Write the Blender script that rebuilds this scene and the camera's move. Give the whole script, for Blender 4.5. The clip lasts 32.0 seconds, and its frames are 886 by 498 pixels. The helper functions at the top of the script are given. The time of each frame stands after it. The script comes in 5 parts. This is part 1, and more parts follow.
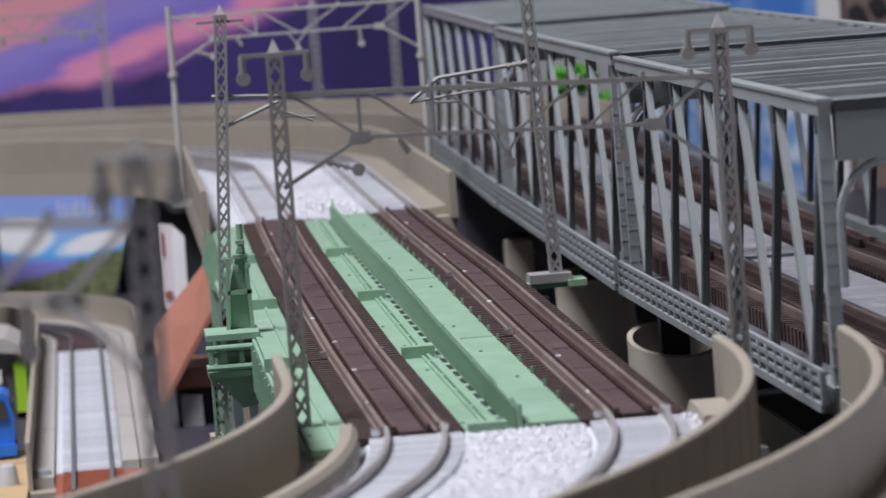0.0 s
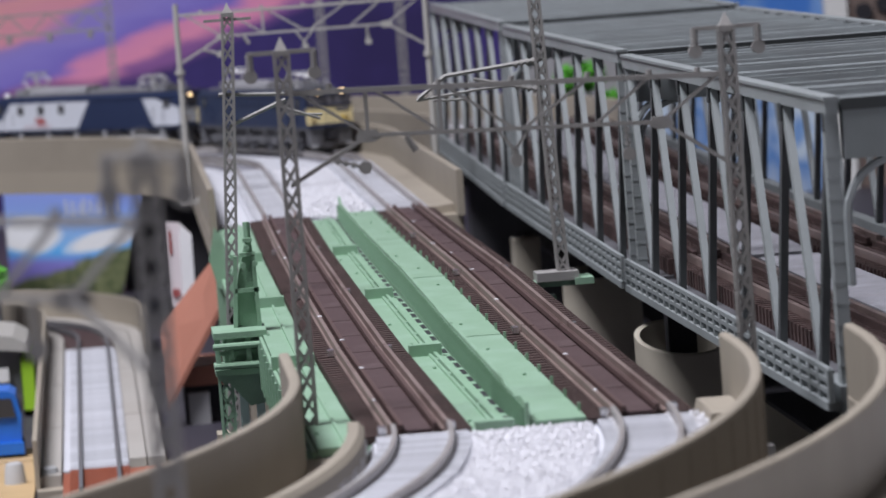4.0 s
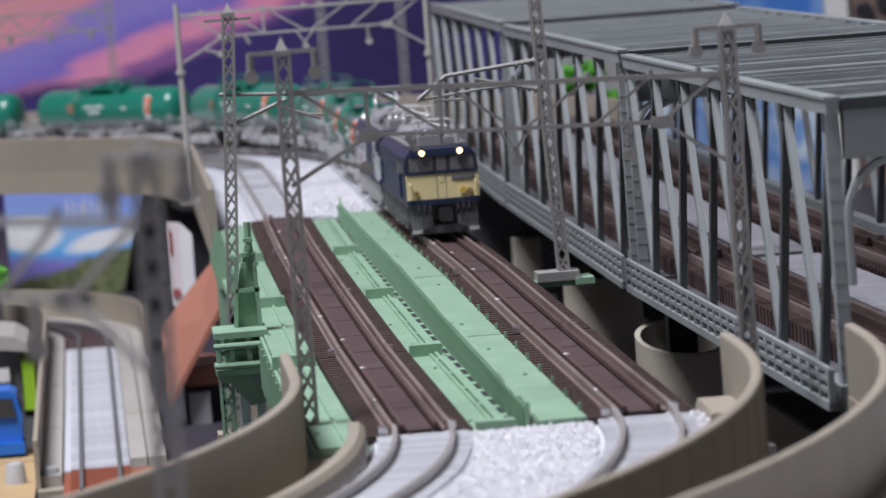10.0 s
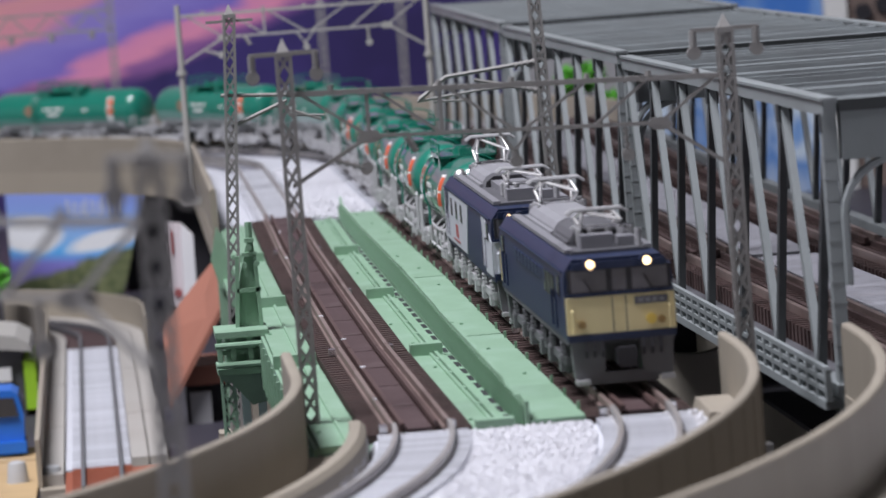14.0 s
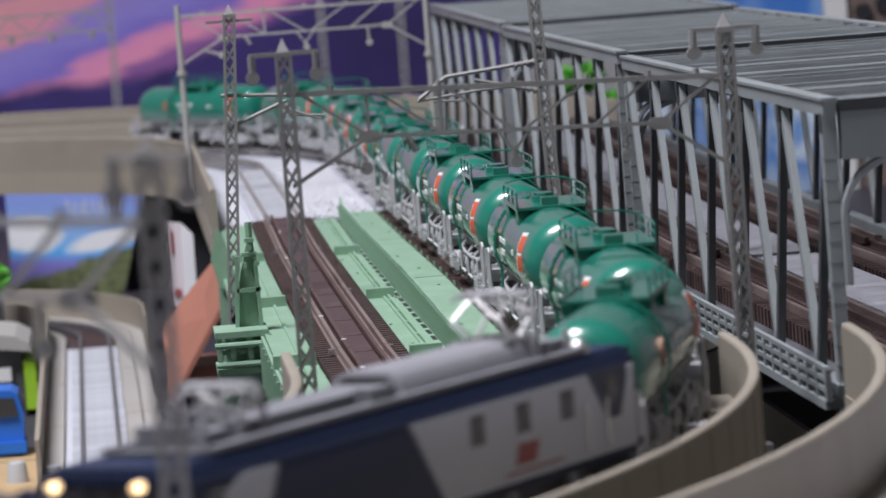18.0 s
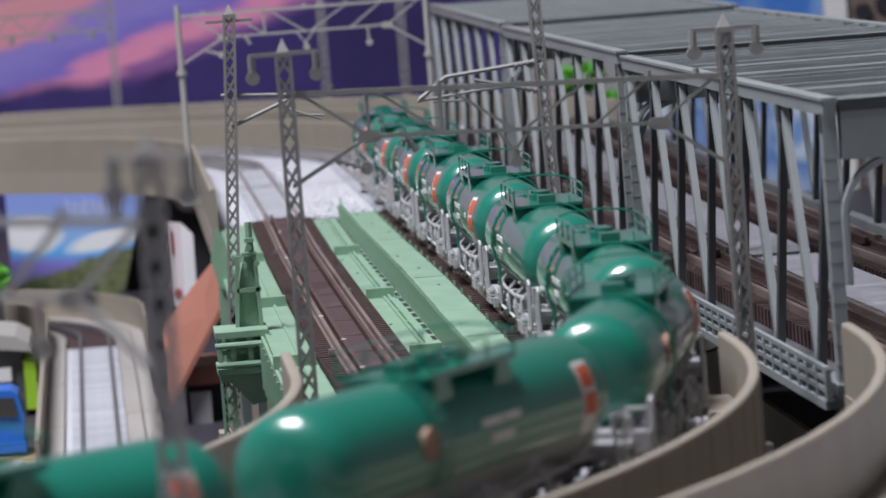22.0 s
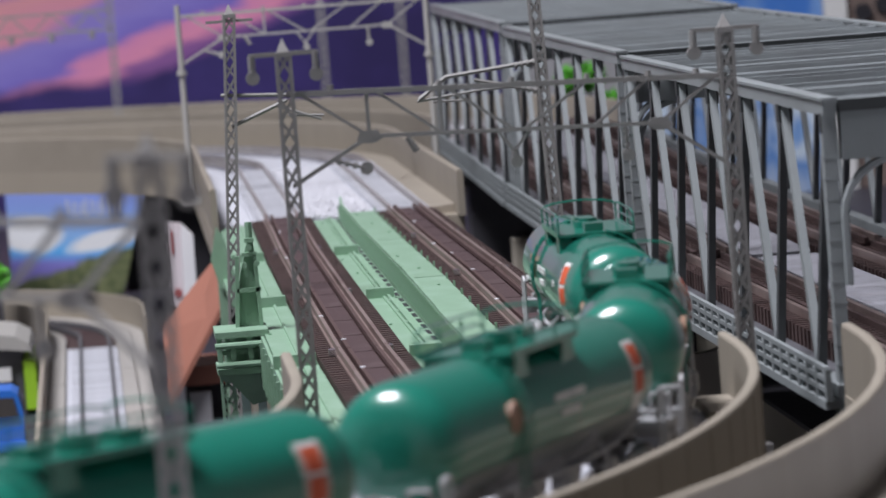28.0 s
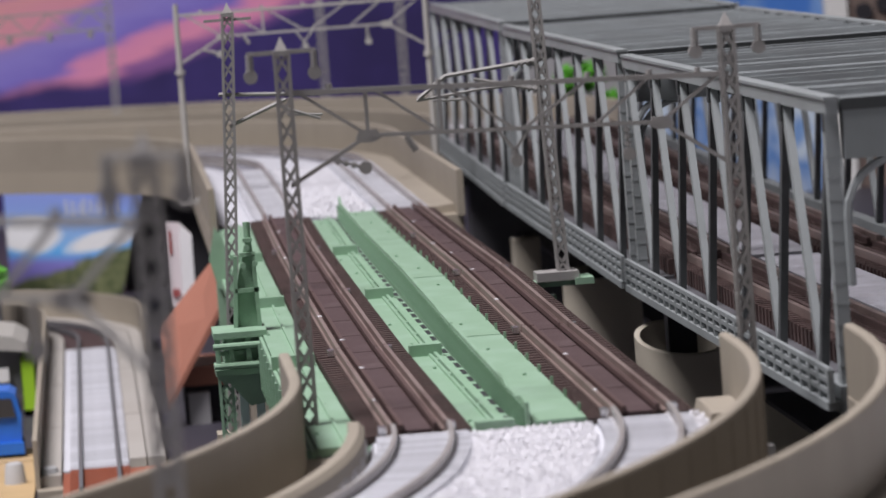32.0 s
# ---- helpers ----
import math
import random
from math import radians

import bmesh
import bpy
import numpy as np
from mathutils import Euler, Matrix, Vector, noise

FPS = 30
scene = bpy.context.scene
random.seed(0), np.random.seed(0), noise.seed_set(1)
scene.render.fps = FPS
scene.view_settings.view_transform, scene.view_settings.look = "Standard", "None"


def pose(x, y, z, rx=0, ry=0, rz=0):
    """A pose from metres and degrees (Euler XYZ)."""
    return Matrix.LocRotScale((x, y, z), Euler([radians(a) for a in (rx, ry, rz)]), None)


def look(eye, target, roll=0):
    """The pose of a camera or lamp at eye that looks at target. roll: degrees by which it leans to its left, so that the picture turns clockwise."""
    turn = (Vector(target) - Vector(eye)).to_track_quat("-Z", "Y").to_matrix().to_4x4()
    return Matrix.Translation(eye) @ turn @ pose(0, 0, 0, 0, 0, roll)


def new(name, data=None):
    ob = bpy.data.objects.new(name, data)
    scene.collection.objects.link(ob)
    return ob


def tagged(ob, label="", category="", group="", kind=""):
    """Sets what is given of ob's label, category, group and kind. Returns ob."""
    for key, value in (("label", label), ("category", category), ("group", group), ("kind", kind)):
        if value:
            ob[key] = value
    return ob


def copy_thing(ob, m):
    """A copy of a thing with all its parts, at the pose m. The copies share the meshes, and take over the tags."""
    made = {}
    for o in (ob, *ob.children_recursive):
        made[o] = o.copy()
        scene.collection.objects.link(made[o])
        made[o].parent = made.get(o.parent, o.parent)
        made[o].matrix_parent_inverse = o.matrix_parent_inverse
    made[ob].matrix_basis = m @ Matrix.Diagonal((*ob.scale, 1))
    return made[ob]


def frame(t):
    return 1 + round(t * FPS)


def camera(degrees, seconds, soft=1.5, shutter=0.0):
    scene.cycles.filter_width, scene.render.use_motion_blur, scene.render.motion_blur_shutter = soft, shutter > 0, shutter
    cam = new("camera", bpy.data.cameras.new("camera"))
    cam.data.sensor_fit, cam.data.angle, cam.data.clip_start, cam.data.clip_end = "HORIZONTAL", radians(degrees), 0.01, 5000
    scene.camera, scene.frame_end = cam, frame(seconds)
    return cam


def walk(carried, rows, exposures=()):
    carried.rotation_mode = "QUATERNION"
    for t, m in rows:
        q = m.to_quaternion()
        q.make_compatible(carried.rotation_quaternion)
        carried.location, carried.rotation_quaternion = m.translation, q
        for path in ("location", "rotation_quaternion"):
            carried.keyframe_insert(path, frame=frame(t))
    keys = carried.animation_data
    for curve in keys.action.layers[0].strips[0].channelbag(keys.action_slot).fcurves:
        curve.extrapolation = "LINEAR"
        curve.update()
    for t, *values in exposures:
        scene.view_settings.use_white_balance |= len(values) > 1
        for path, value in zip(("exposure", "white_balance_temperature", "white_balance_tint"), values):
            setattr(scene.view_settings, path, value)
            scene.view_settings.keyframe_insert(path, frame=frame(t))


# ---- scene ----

# ---------------------------------------------------------------- camera
# Layout plan in millimetres: x to the right, y along the bridges, z above the rail top.
# The rail top lies 63 mm above the table; 1 mm of the plan is 0.001 m of the world.
ZR = 63.0
EYE = (-0.0734, -0.6106, 0.0732 + 0.063)
YAW, PITCH, ROLL = radians(-4.331), radians(-4.452), -4.327
PX = 1 / 7318.0

cam = camera(12.23, 32.0, soft=1.7, shutter=0.5)
cam.data.dof.use_dof, cam.data.dof.focus_distance, cam.data.dof.aperture_fstop = True, 0.795, 66.0


def view(dx=0.0, dy=0.0, back=0.0):
    """The standing camera, turned a little to the side or up and slid back along its axis (mm)."""
    yaw, pitch = YAW + dx * PX, PITCH + dy * PX
    way = Vector((-math.sin(yaw) * math.cos(pitch), math.cos(yaw) * math.cos(pitch), math.sin(pitch)))
    eye = Vector(EYE) - way * back * 0.001
    return look(eye, eye + way, ROLL)


walk(cam, [(0.0, view(-14, 2.5)), (0.5, view(-11, 1.5)), (1.0, view(-8, 1.2)), (1.5, view(-5.5, 0.8)), (2.0, view(-3.2, 0.4)),
           (3.0, view(-2, 0)), (5.5, view(0, 0)), (11.5, view(0, 0)), (13.5, view(0, 0, 5)), (28.2, view(0, 0, 5)),
           (29.8, view(-1, 0, 0)), (32.0, view(-1, 0, 0))],
     [(0.0, 0.0, 6500, 10), (28.0, 0.0, 6500, 10), (30.0, 0.0, 6650, 11), (32.0, 0.0, 6900, 12)])

# ---------------------------------------------------------------- light
world = bpy.data.worlds.new("world")
scene.world = world
world.use_nodes = True
world.node_tree.nodes["Background"].inputs[0].default_value = (0.8, 0.85, 1.0, 1)
world.node_tree.nodes["Background"].inputs[1].default_value = 0.035
scene.view_settings.exposure = 0.0


def area_lamp(name, x, y, z, sx, sy, watts, colour):
    data = bpy.data.lights.new(name, "AREA")
    data.shape, data.size, data.size_y, data.energy, data.color = "RECTANGLE", sx, sy, watts, colour
    ob = new(name, data)
    ob.location = (x, y, z)
    return ob


area_lamp("ceiling_light_glow", -0.6, -0.05, 1.655, 0.6, 0.6, 57, (0.905, 0.90, 0.98))


# ---------------------------------------------------------------- materials
def node_mat(name, colour, rough=0.6, metal=0.0, vary=0.15, scale=400.0, bump=0.0, bscale=2500.0, dirt=None, dirt_amount=0.3, spec=0.5, rand=0.0, coat=0.0):
    m = bpy.data.materials.new(name)
    m.use_nodes = True
    nt = m.node_tree
    b = nt.nodes["Principled BSDF"]
    b.inputs["Roughness"].default_value, b.inputs["Metallic"].default_value = rough, metal
    b.inputs["Specular IOR Level"].default_value = spec
    b.inputs["Coat Weight"].default_value, b.inputs["Coat Roughness"].default_value = coat, 0.07
    tc = nt.nodes.new("ShaderNodeTexCoord")
    n1 = nt.nodes.new("ShaderNodeTexNoise")
    n1.inputs["Scale"].default_value, n1.inputs["Detail"].default_value = scale, 6
    nt.links.new(tc.outputs["Object"], n1.inputs["Vector"])
    ramp = nt.nodes.new("ShaderNodeMix")
    ramp.data_type = "RGBA"
    c = Vector(colour)
    ramp.inputs["A"].default_value = (*(c * (1 - vary)), 1)
    ramp.inputs["B"].default_value = (*[min(1, v * (1 + vary)) for v in c], 1)
    nt.links.new(n1.outputs["Fac"], ramp.inputs["Factor"])
    out = ramp.outputs["Result"]
    if dirt:
        n2 = nt.nodes.new("ShaderNodeTexNoise")
        n2.inputs["Scale"].default_value, n2.inputs["Detail"].default_value = scale * 0.23, 9
        nt.links.new(tc.outputs["Object"], n2.inputs["Vector"])
        mr = nt.nodes.new("ShaderNodeMapRange")
        mr.inputs["From Min"].default_value, mr.inputs["From Max"].default_value = 0.48, 0.72
        mr.inputs["To Max"].default_value = dirt_amount
        nt.links.new(n2.outputs["Fac"], mr.inputs["Value"])
        mx = nt.nodes.new("ShaderNodeMix")
        mx.data_type = "RGBA"
        mx.inputs["B"].default_value = (*dirt, 1)
        nt.links.new(mr.outputs["Result"], mx.inputs["Factor"])
        nt.links.new(out, mx.inputs["A"])
        out = mx.outputs["Result"]
    if rand:
        oi = nt.nodes.new("ShaderNodeObjectInfo")
        mr = nt.nodes.new("ShaderNodeMapRange")
        mr.inputs["To Min"].default_value, mr.inputs["To Max"].default_value = 1 - rand, 1 + rand
        nt.links.new(oi.outputs["Random"], mr.inputs["Value"])
        hs = nt.nodes.new("ShaderNodeHueSaturation")
        nt.links.new(mr.outputs["Result"], hs.inputs["Value"])
        nt.links.new(out, hs.inputs["Color"])
        out = hs.outputs["Color"]
    nt.links.new(out, b.inputs["Base Color"])
    if bump:
        n3 = nt.nodes.new("ShaderNodeTexNoise")
        n3.inputs["Scale"].default_value, n3.inputs["Detail"].default_value = bscale, 4
        nt.links.new(tc.outputs["Object"], n3.inputs["Vector"])
        bp = nt.nodes.new("ShaderNodeBump")
        bp.inputs["Strength"].default_value, bp.inputs["Distance"].default_value = bump, 0.0004
        nt.links.new(n3.outputs["Fac"], bp.inputs["Height"])
        nt.links.new(bp.outputs["Normal"], b.inputs["Normal"])
    return m


def glow_mat(name, colour, strength):
    m = bpy.data.materials.new(name)
    m.use_nodes = True
    b = m.node_tree.nodes["Principled BSDF"]
    b.inputs["Base Color"].default_value = (*colour, 1)
    b.inputs["Emission Color"].default_value = (*colour, 1)
    b.inputs["Emission Strength"].default_value = strength
    return m


GREEN = node_mat("light_green_plastic", (0.232, 0.375, 0.258), 0.5, 0, 0.10, 420, 0.25, 3000, (0.33, 0.48, 0.38), 0.5)
BROWN = node_mat("brown_sleeper_plastic", (0.062, 0.036, 0.033), 0.6, 0, 0.25, 900, 0.2, 5000, (0.13, 0.09, 0.085), 0.3, rand=0.2)
RUST = node_mat("rust_brown_rail", (0.085, 0.05, 0.046), 0.5, 0, 0.2, 500, 0.1, 3000)
PLANK = node_mat("brown_walk_plank", (0.070, 0.042, 0.043), 0.55, 0, 0.2, 500, 0.2, 3000, (0.16, 0.12, 0.12), 0.35)
RAIL = node_mat("weathered_nickel_rail", (0.29, 0.22, 0.20), 0.4, 0.35, 0.2, 300, 0.05, 3000, (0.16, 0.10, 0.09), 0.6)
TAN = node_mat("beige_viaduct_plastic", (0.345, 0.305, 0.245), 0.6, 0, 0.05, 60, 0.1, 1500, (0.27, 0.235, 0.185), 0.4)
KERB = node_mat("pale_kerb_plastic", (0.30, 0.266, 0.215), 0.6, 0, 0.1, 90, 0.15, 1500, (0.235, 0.205, 0.165), 0.45)
WHITE = node_mat("snowy_ballast_base", (0.58, 0.59, 0.635), 0.8, 0, 0.08, 700, 0.6, 2500, (0.50, 0.51, 0.55), 0.4)
SNOWTIE = node_mat("snowy_sleeper_plastic", (0.58, 0.59, 0.63), 0.7, 0, 0.12, 900, 0.3, 4000, rand=0.12)
SNOW = node_mat("white_gravel", (0.70, 0.70, 0.735), 0.45, 0, 0.15, 900, 0.2, 3000)
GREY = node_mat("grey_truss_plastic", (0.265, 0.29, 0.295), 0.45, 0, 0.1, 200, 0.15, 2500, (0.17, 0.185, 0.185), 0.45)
# darker copy of the truss grey, with the portals' shade in the colour
PORTAL = node_mat("shaded_portal_plastic", (0.19, 0.21, 0.215), 0.5, 0, 0.12, 200, 0.15, 2500, (0.09, 0.1, 0.1), 0.4)
CHANNEL = node_mat("shaded_channel_plastic", (0.075, 0.08, 0.085), 0.5, 0, 0.15, 200, 0.1, 2500)
GUSSET = node_mat("dark_gusset_plastic", (0.035, 0.04, 0.042), 0.5, 0, 0.1, 300)
MAST = node_mat("grey_mast_plastic", (0.30, 0.29, 0.28), 0.5, 0, 0.12, 300, 0.1, 3000)
PALE = node_mat("pale_grey_mast_plastic", (0.42, 0.41, 0.38), 0.5, 0, 0.08, 300, 0.1, 3000)
BLACK = node_mat("black_underside", (0.02, 0.019, 0.024), 0.6, 0, 0.3, 200)
TABLE = node_mat("dark_tabletop", (0.038, 0.035, 0.048), 0.55, 0, 0.3, 40, 0.1, 900)
WALLP = node_mat("room_wall_paint", (0.55, 0.55, 0.56), 0.8, 0, 0.04, 3, 0.1, 90)
CONCRETE = node_mat("cream_card_tube", (0.50, 0.46, 0.38), 0.7, 0, 0.05, 120, 0.1, 1200, (0.5, 0.45, 0.36), 0.3)
TANKGREEN = node_mat("glossy_tank_green", (0.011, 0.19, 0.132), 0.3, 0, 0.08, 150, spec=0.5, coat=0.8)
TANKGREY = node_mat("grey_tank_paint", (0.30, 0.325, 0.315), 0.35, 0, 0.08, 150, coat=0.4)
BOGIE = node_mat("grey_bogie_plastic", (0.44, 0.44, 0.45), 0.4, 0, 0.12, 500)
BLUE = node_mat("navy_blue_paint", (0.018, 0.028, 0.070), 0.4, 0, 0.08, 150, spec=0.35)
CREAM = node_mat("cream_paint", (0.74, 0.63, 0.345), 0.4, 0, 0.05, 150)
LIVERY = node_mat("pale_grey_blue_paint", (0.55, 0.57, 0.62), 0.38, 0, 0.05, 150)
ROOFG = node_mat("roof_grey_paint", (0.22, 0.22, 0.24), 0.5, 0, 0.1, 200)
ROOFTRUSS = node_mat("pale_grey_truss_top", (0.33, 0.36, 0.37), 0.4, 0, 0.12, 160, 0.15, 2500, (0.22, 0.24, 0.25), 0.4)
WHEEL = node_mat("dull_wheel_metal", (0.16, 0.15, 0.15), 0.5, 0.4, 0.2, 400)
BRIGHT = node_mat("bright_satin_metal", (0.92, 0.91, 0.90), 0.42, 1.0, 0.05, 300)
SILVER = node_mat("silver_metal", (0.75, 0.75, 0.77), 0.25, 1.0, 0.08, 300)
DARKG = node_mat("dark_grey_skirt", (0.10, 0.10, 0.11), 0.5, 0, 0.15, 300)
GLASSY = node_mat("dark_glazing", (0.05, 0.05, 0.055), 0.22, 0, 0.1, 200)
# windscreen glass with its pale reflection mixed into the base colour
SCREEN = node_mat("windscreen_reflection_grey", (0.13, 0.125, 0.14), 0.18, 0, 0.35, 250)
SLABG = node_mat("pale_grey_slab", (0.42, 0.40, 0.37), 0.6, 0, 0.06, 90, 0.1, 1500, (0.33, 0.30, 0.27), 0.35)
LAMP = glow_mat("headlamp_glow", (1.0, 0.70, 0.38), 3.4)
FADED = node_mat("faded_orange_print", (0.30, 0.17, 0.11), 0.5, 0, 0.1, 300)
DULLRED = node_mat("dull_brass_lens", (0.30, 0.19, 0.07), 0.35, 0.2, 0.1, 300)
ORANGE = node_mat("orange_placard", (0.62, 0.11, 0.045), 0.5, 0, 0.05, 300)
VRAIL = node_mat("dull_nickel_rail", (0.38, 0.36, 0.35), 0.4, 0.35, 0.2, 300, 0.05, 3000, (0.26, 0.22, 0.21), 0.5)
GAPSHADE = node_mat("sleeper_gap_shade", (0.27, 0.27, 0.31), 0.8, 0, 0.2, 500, 0.6, 2500)
LILAC = node_mat("greyish_ballast_strip", (0.40, 0.40, 0.44), 0.8, 0, 0.15, 500, 0.6, 2500, (0.27, 0.25, 0.27), 0.5)
SIGNF = node_mat("pale_sign_front", (0.66, 0.60, 0.62), 0.4, 0, 0.06, 100)
SIGNW = node_mat("lit_white_sign", (0.88, 0.88, 0.90), 0.4, 0, 0.03, 100)
WPLATE = node_mat("white_print", (0.75, 0.75, 0.73), 0.5, 0, 0.04, 300)
ROOFG2 = node_mat("light_roof_grey_paint", (0.27, 0.27, 0.29), 0.5, 0, 0.12, 200)
SKIRT = node_mat("mid_grey_skirt", (0.13, 0.13, 0.14), 0.5, 0, 0.12, 300)
REDP = node_mat("red_print", (0.34, 0.085, 0.085), 0.5, 0, 0.05, 300)
BRASS = node_mat("yellow_lamp", (0.75, 0.55, 0.12), 0.35, 0.3, 0.05, 300)
BRICK = node_mat("red_brown_bed", (0.30, 0.09, 0.05), 0.6, 0, 0.15, 300)
WOOD = node_mat("brown_board_print", (0.20, 0.15, 0.13), 0.6, 0, 0.35, 60)
GREYB = node_mat("pale_grey_board", (0.38, 0.38, 0.39), 0.6, 0, 0.08, 30)
LEAF = node_mat("bright_green_foliage", (0.10, 0.42, 0.03), 0.6, 0, 0.35, 300)
LIME = node_mat("lime_green_plastic", (0.32, 0.58, 0.03), 0.5, 0, 0.1, 200)
LORRY = node_mat("bright_blue_paint", (0.02, 0.16, 0.62), 0.35, 0, 0.08, 200)
PALEPEG = node_mat("pale_grey_plastic", (0.46, 0.47, 0.48), 0.5, 0, 0.06, 200)
PALEGREEN = node_mat("pale_green_plastic", (0.55, 0.72, 0.66), 0.5, 0, 0.06, 200)
PLY = node_mat("pale_plywood", (0.48, 0.34, 0.18), 0.6, 0, 0.12, 150)
SALMON = node_mat("salmon_roof_card", (0.35, 0.145, 0.10), 0.6, 0, 0.08, 120, 0.2, 1500)


# ---------------------------------------------------------------- mesh tools (all in millimetres)
def box(bm, x0, x1, y0, y1, z0, z1):
    vs = [bm.verts.new((x, y, z)) for x in (x0, x1) for y in (y0, y1) for z in (z0, z1)]
    for f in ((0, 1, 3, 2), (4, 6, 7, 5), (0, 4, 5, 1), (2, 3, 7, 6), (0, 2, 6, 4), (1, 5, 7, 3)):
        bm.faces.new([vs[i] for i in f])


def beam(bm, p, q, w, h=None, up=(0, 0, 1)):
    """A bar of width w and depth h from p to q."""
    h = h or w
    p, q = Vector(p), Vector(q)
    d = (q - p).normalized()
    side = d.cross(Vector(up))
    side = (side if side.length > 1e-4 else d.cross(Vector((0, 1, 0)))).normalized()
    over = side.cross(d)
    vs = [bm.verts.new(c + side * a * w / 2 + over * b * h / 2) for c in (p, q) for a, b in ((-1, -1), (1, -1), (1, 1), (-1, 1))]
    for f in ((3, 2, 1, 0), (4, 5, 6, 7), (0, 1, 5, 4), (1, 2, 6, 5), (2, 3, 7, 6), (3, 0, 4, 7)):
        bm.faces.new([vs[i] for i in f])


def tube(bm, p, q, r, n=8, r2=None, caps=True):
    p, q = Vector(p), Vector(q)
    d = (q - p).normalized()
    side = d.cross(Vector((0, 0, 1)))
    side = (side if side.length > 1e-4 else Vector((1, 0, 0))).normalized()
    over = side.cross(d)
    rings = [[bm.verts.new(c + (side * math.cos(2 * math.pi * i / n) + over * math.sin(2 * math.pi * i / n)) * rr) for i in range(n)]
             for c, rr in ((p, r), (q, r if r2 is None else r2))]
    for i in range(n):
        bm.faces.new((rings[0][i], rings[0][(i + 1) % n], rings[1][(i + 1) % n], rings[1][i]))
    if caps:
        bm.faces.new(rings[0][::-1])
        bm.faces.new(rings[1])


def pipe(bm, pts, r, n=6):
    """One bent round bar through the points."""
    pts = [Vector(p) for p in pts]
    rings = []
    side = None
    for k, p in enumerate(pts):
        d = ((pts[k + 1] - p).normalized() if k + 1 < len(pts) else Vector()) + ((p - pts[k - 1]).normalized() if k else Vector())
        d.normalize()
        if side is None:
            side = d.cross(Vector((0.31, 0.17, 0.93))).normalized()
        side = (side - d * side.dot(d)).normalized()
        over = side.cross(d)
        rings.append([bm.verts.new(p + (side * math.cos(2 * math.pi * i / n) + over * math.sin(2 * math.pi * i / n)) * r) for i in range(n)])
    for a, b in zip(rings, rings[1:]):
        for i in range(n):
            bm.faces.new((a[i], a[(i + 1) % n], b[(i + 1) % n], b[i]))
    bm.faces.new(rings[0][::-1])
    bm.faces.new(rings[-1])


def lathe(bm, rows, n=24, axis="y"):
    """A turned shape: rows of (place on the axis, radius)."""
    rings = []
    for a, r in rows:
        ring = []
        for i in range(n):
            c, s = math.cos(2 * math.pi * i / n) * r, math.sin(2 * math.pi * i / n) * r
            ring.append(bm.verts.new((c, a, s) if axis == "y" else (c, s, a)))
        rings.append(ring)
    for r0, r1 in zip(rings, rings[1:]):
        for i in range(n):
            bm.faces.new((r0[i], r0[(i + 1) % n], r1[(i + 1) % n], r1[i]))
    bm.faces.new(rings[0][::-1])
    bm.faces.new(rings[-1])


def sweep(bm, profile, path):
    """A closed profile of (sideways to the outer side, height) carried along rows of (x, y, nx, ny)."""
    rings = [[bm.verts.new((x + nx * u, y + ny * u, z)) for u, z in profile] for x, y, nx, ny in path]
    k = len(profile)
    for r0, r1 in zip(rings, rings[1:]):
        for i in range(k):
            bm.faces.new((r0[i], r0[(i + 1) % k], r1[(i + 1) % k], r1[i]))
    bm.faces.new(rings[0][::-1])
    bm.faces.new(rings[-1])


def prism(bm, outline, axis, a, b):
    """An outline of (u, v) pushed along an axis from a to b: x gives (y, z), y gives (x, z), z gives (x, y)."""
    def at(u, v, w):
        return {"x": (w, u, v), "y": (u, w, v), "z": (u, v, w)}[axis]
    lo, hi = [bm.verts.new(at(u, v, a)) for u, v in outline], [bm.verts.new(at(u, v, b)) for u, v in outline]
    k = len(outline)
    for i in range(k):
        bm.faces.new((lo[i], lo[(i + 1) % k], hi[(i + 1) % k], hi[i]))
    bm.faces.new(lo[::-1])
    bm.faces.new(hi)


BASE = {}


def mesh_of(name, bm, mat, shift=Vector(), smooth=False):
    bmesh.ops.recalc_face_normals(bm, faces=bm.faces)
    for v in bm.verts:
        v.co = (v.co - shift) * 0.001
    me = bpy.data.meshes.new(name)
    bm.to_mesh(me)
    bm.free()
    me.materials.append(mat)
    if smooth:
        for p in me.polygons:
            p.use_smooth = True
        me.set_sharp_from_angle(angle=radians(40))
    return me


def thing(name, base, label, category, group="", kind=""):
    """An Empty at the base (plan millimetres) that its parts hang from."""
    ob = new(name)
    ob.empty_display_size = 0.005
    ob.location = (base[0] * 0.001, base[1] * 0.001, (base[2] + ZR) * 0.001)
    BASE[ob] = Vector(base)
    return tagged(ob, label, category, group, kind)


def part(name, bm, mat, parent, label="", smooth=False, local=False):
    """One mesh under a thing or a part; its points are in plan millimetres, or in the thing's own if local."""
    base = BASE[parent]
    ob = new(name, mesh_of(name, bm, mat, Vector() if local else base, smooth))
    ob.parent = parent
    BASE[ob] = base
    return tagged(ob, label)


def piece(name, me, parent, x, y, z, turn=0.0):
    """A piece on a shared mesh, at its own place (plan millimetres) under its parent."""
    ob = new(name, me)
    ob.parent = parent
    base = BASE[parent]
    ob.location = ((x - base[0]) * 0.001, (y - base[1]) * 0.001, (z - base[2]) * 0.001)
    ob.rotation_euler = (0, 0, turn)
    return ob


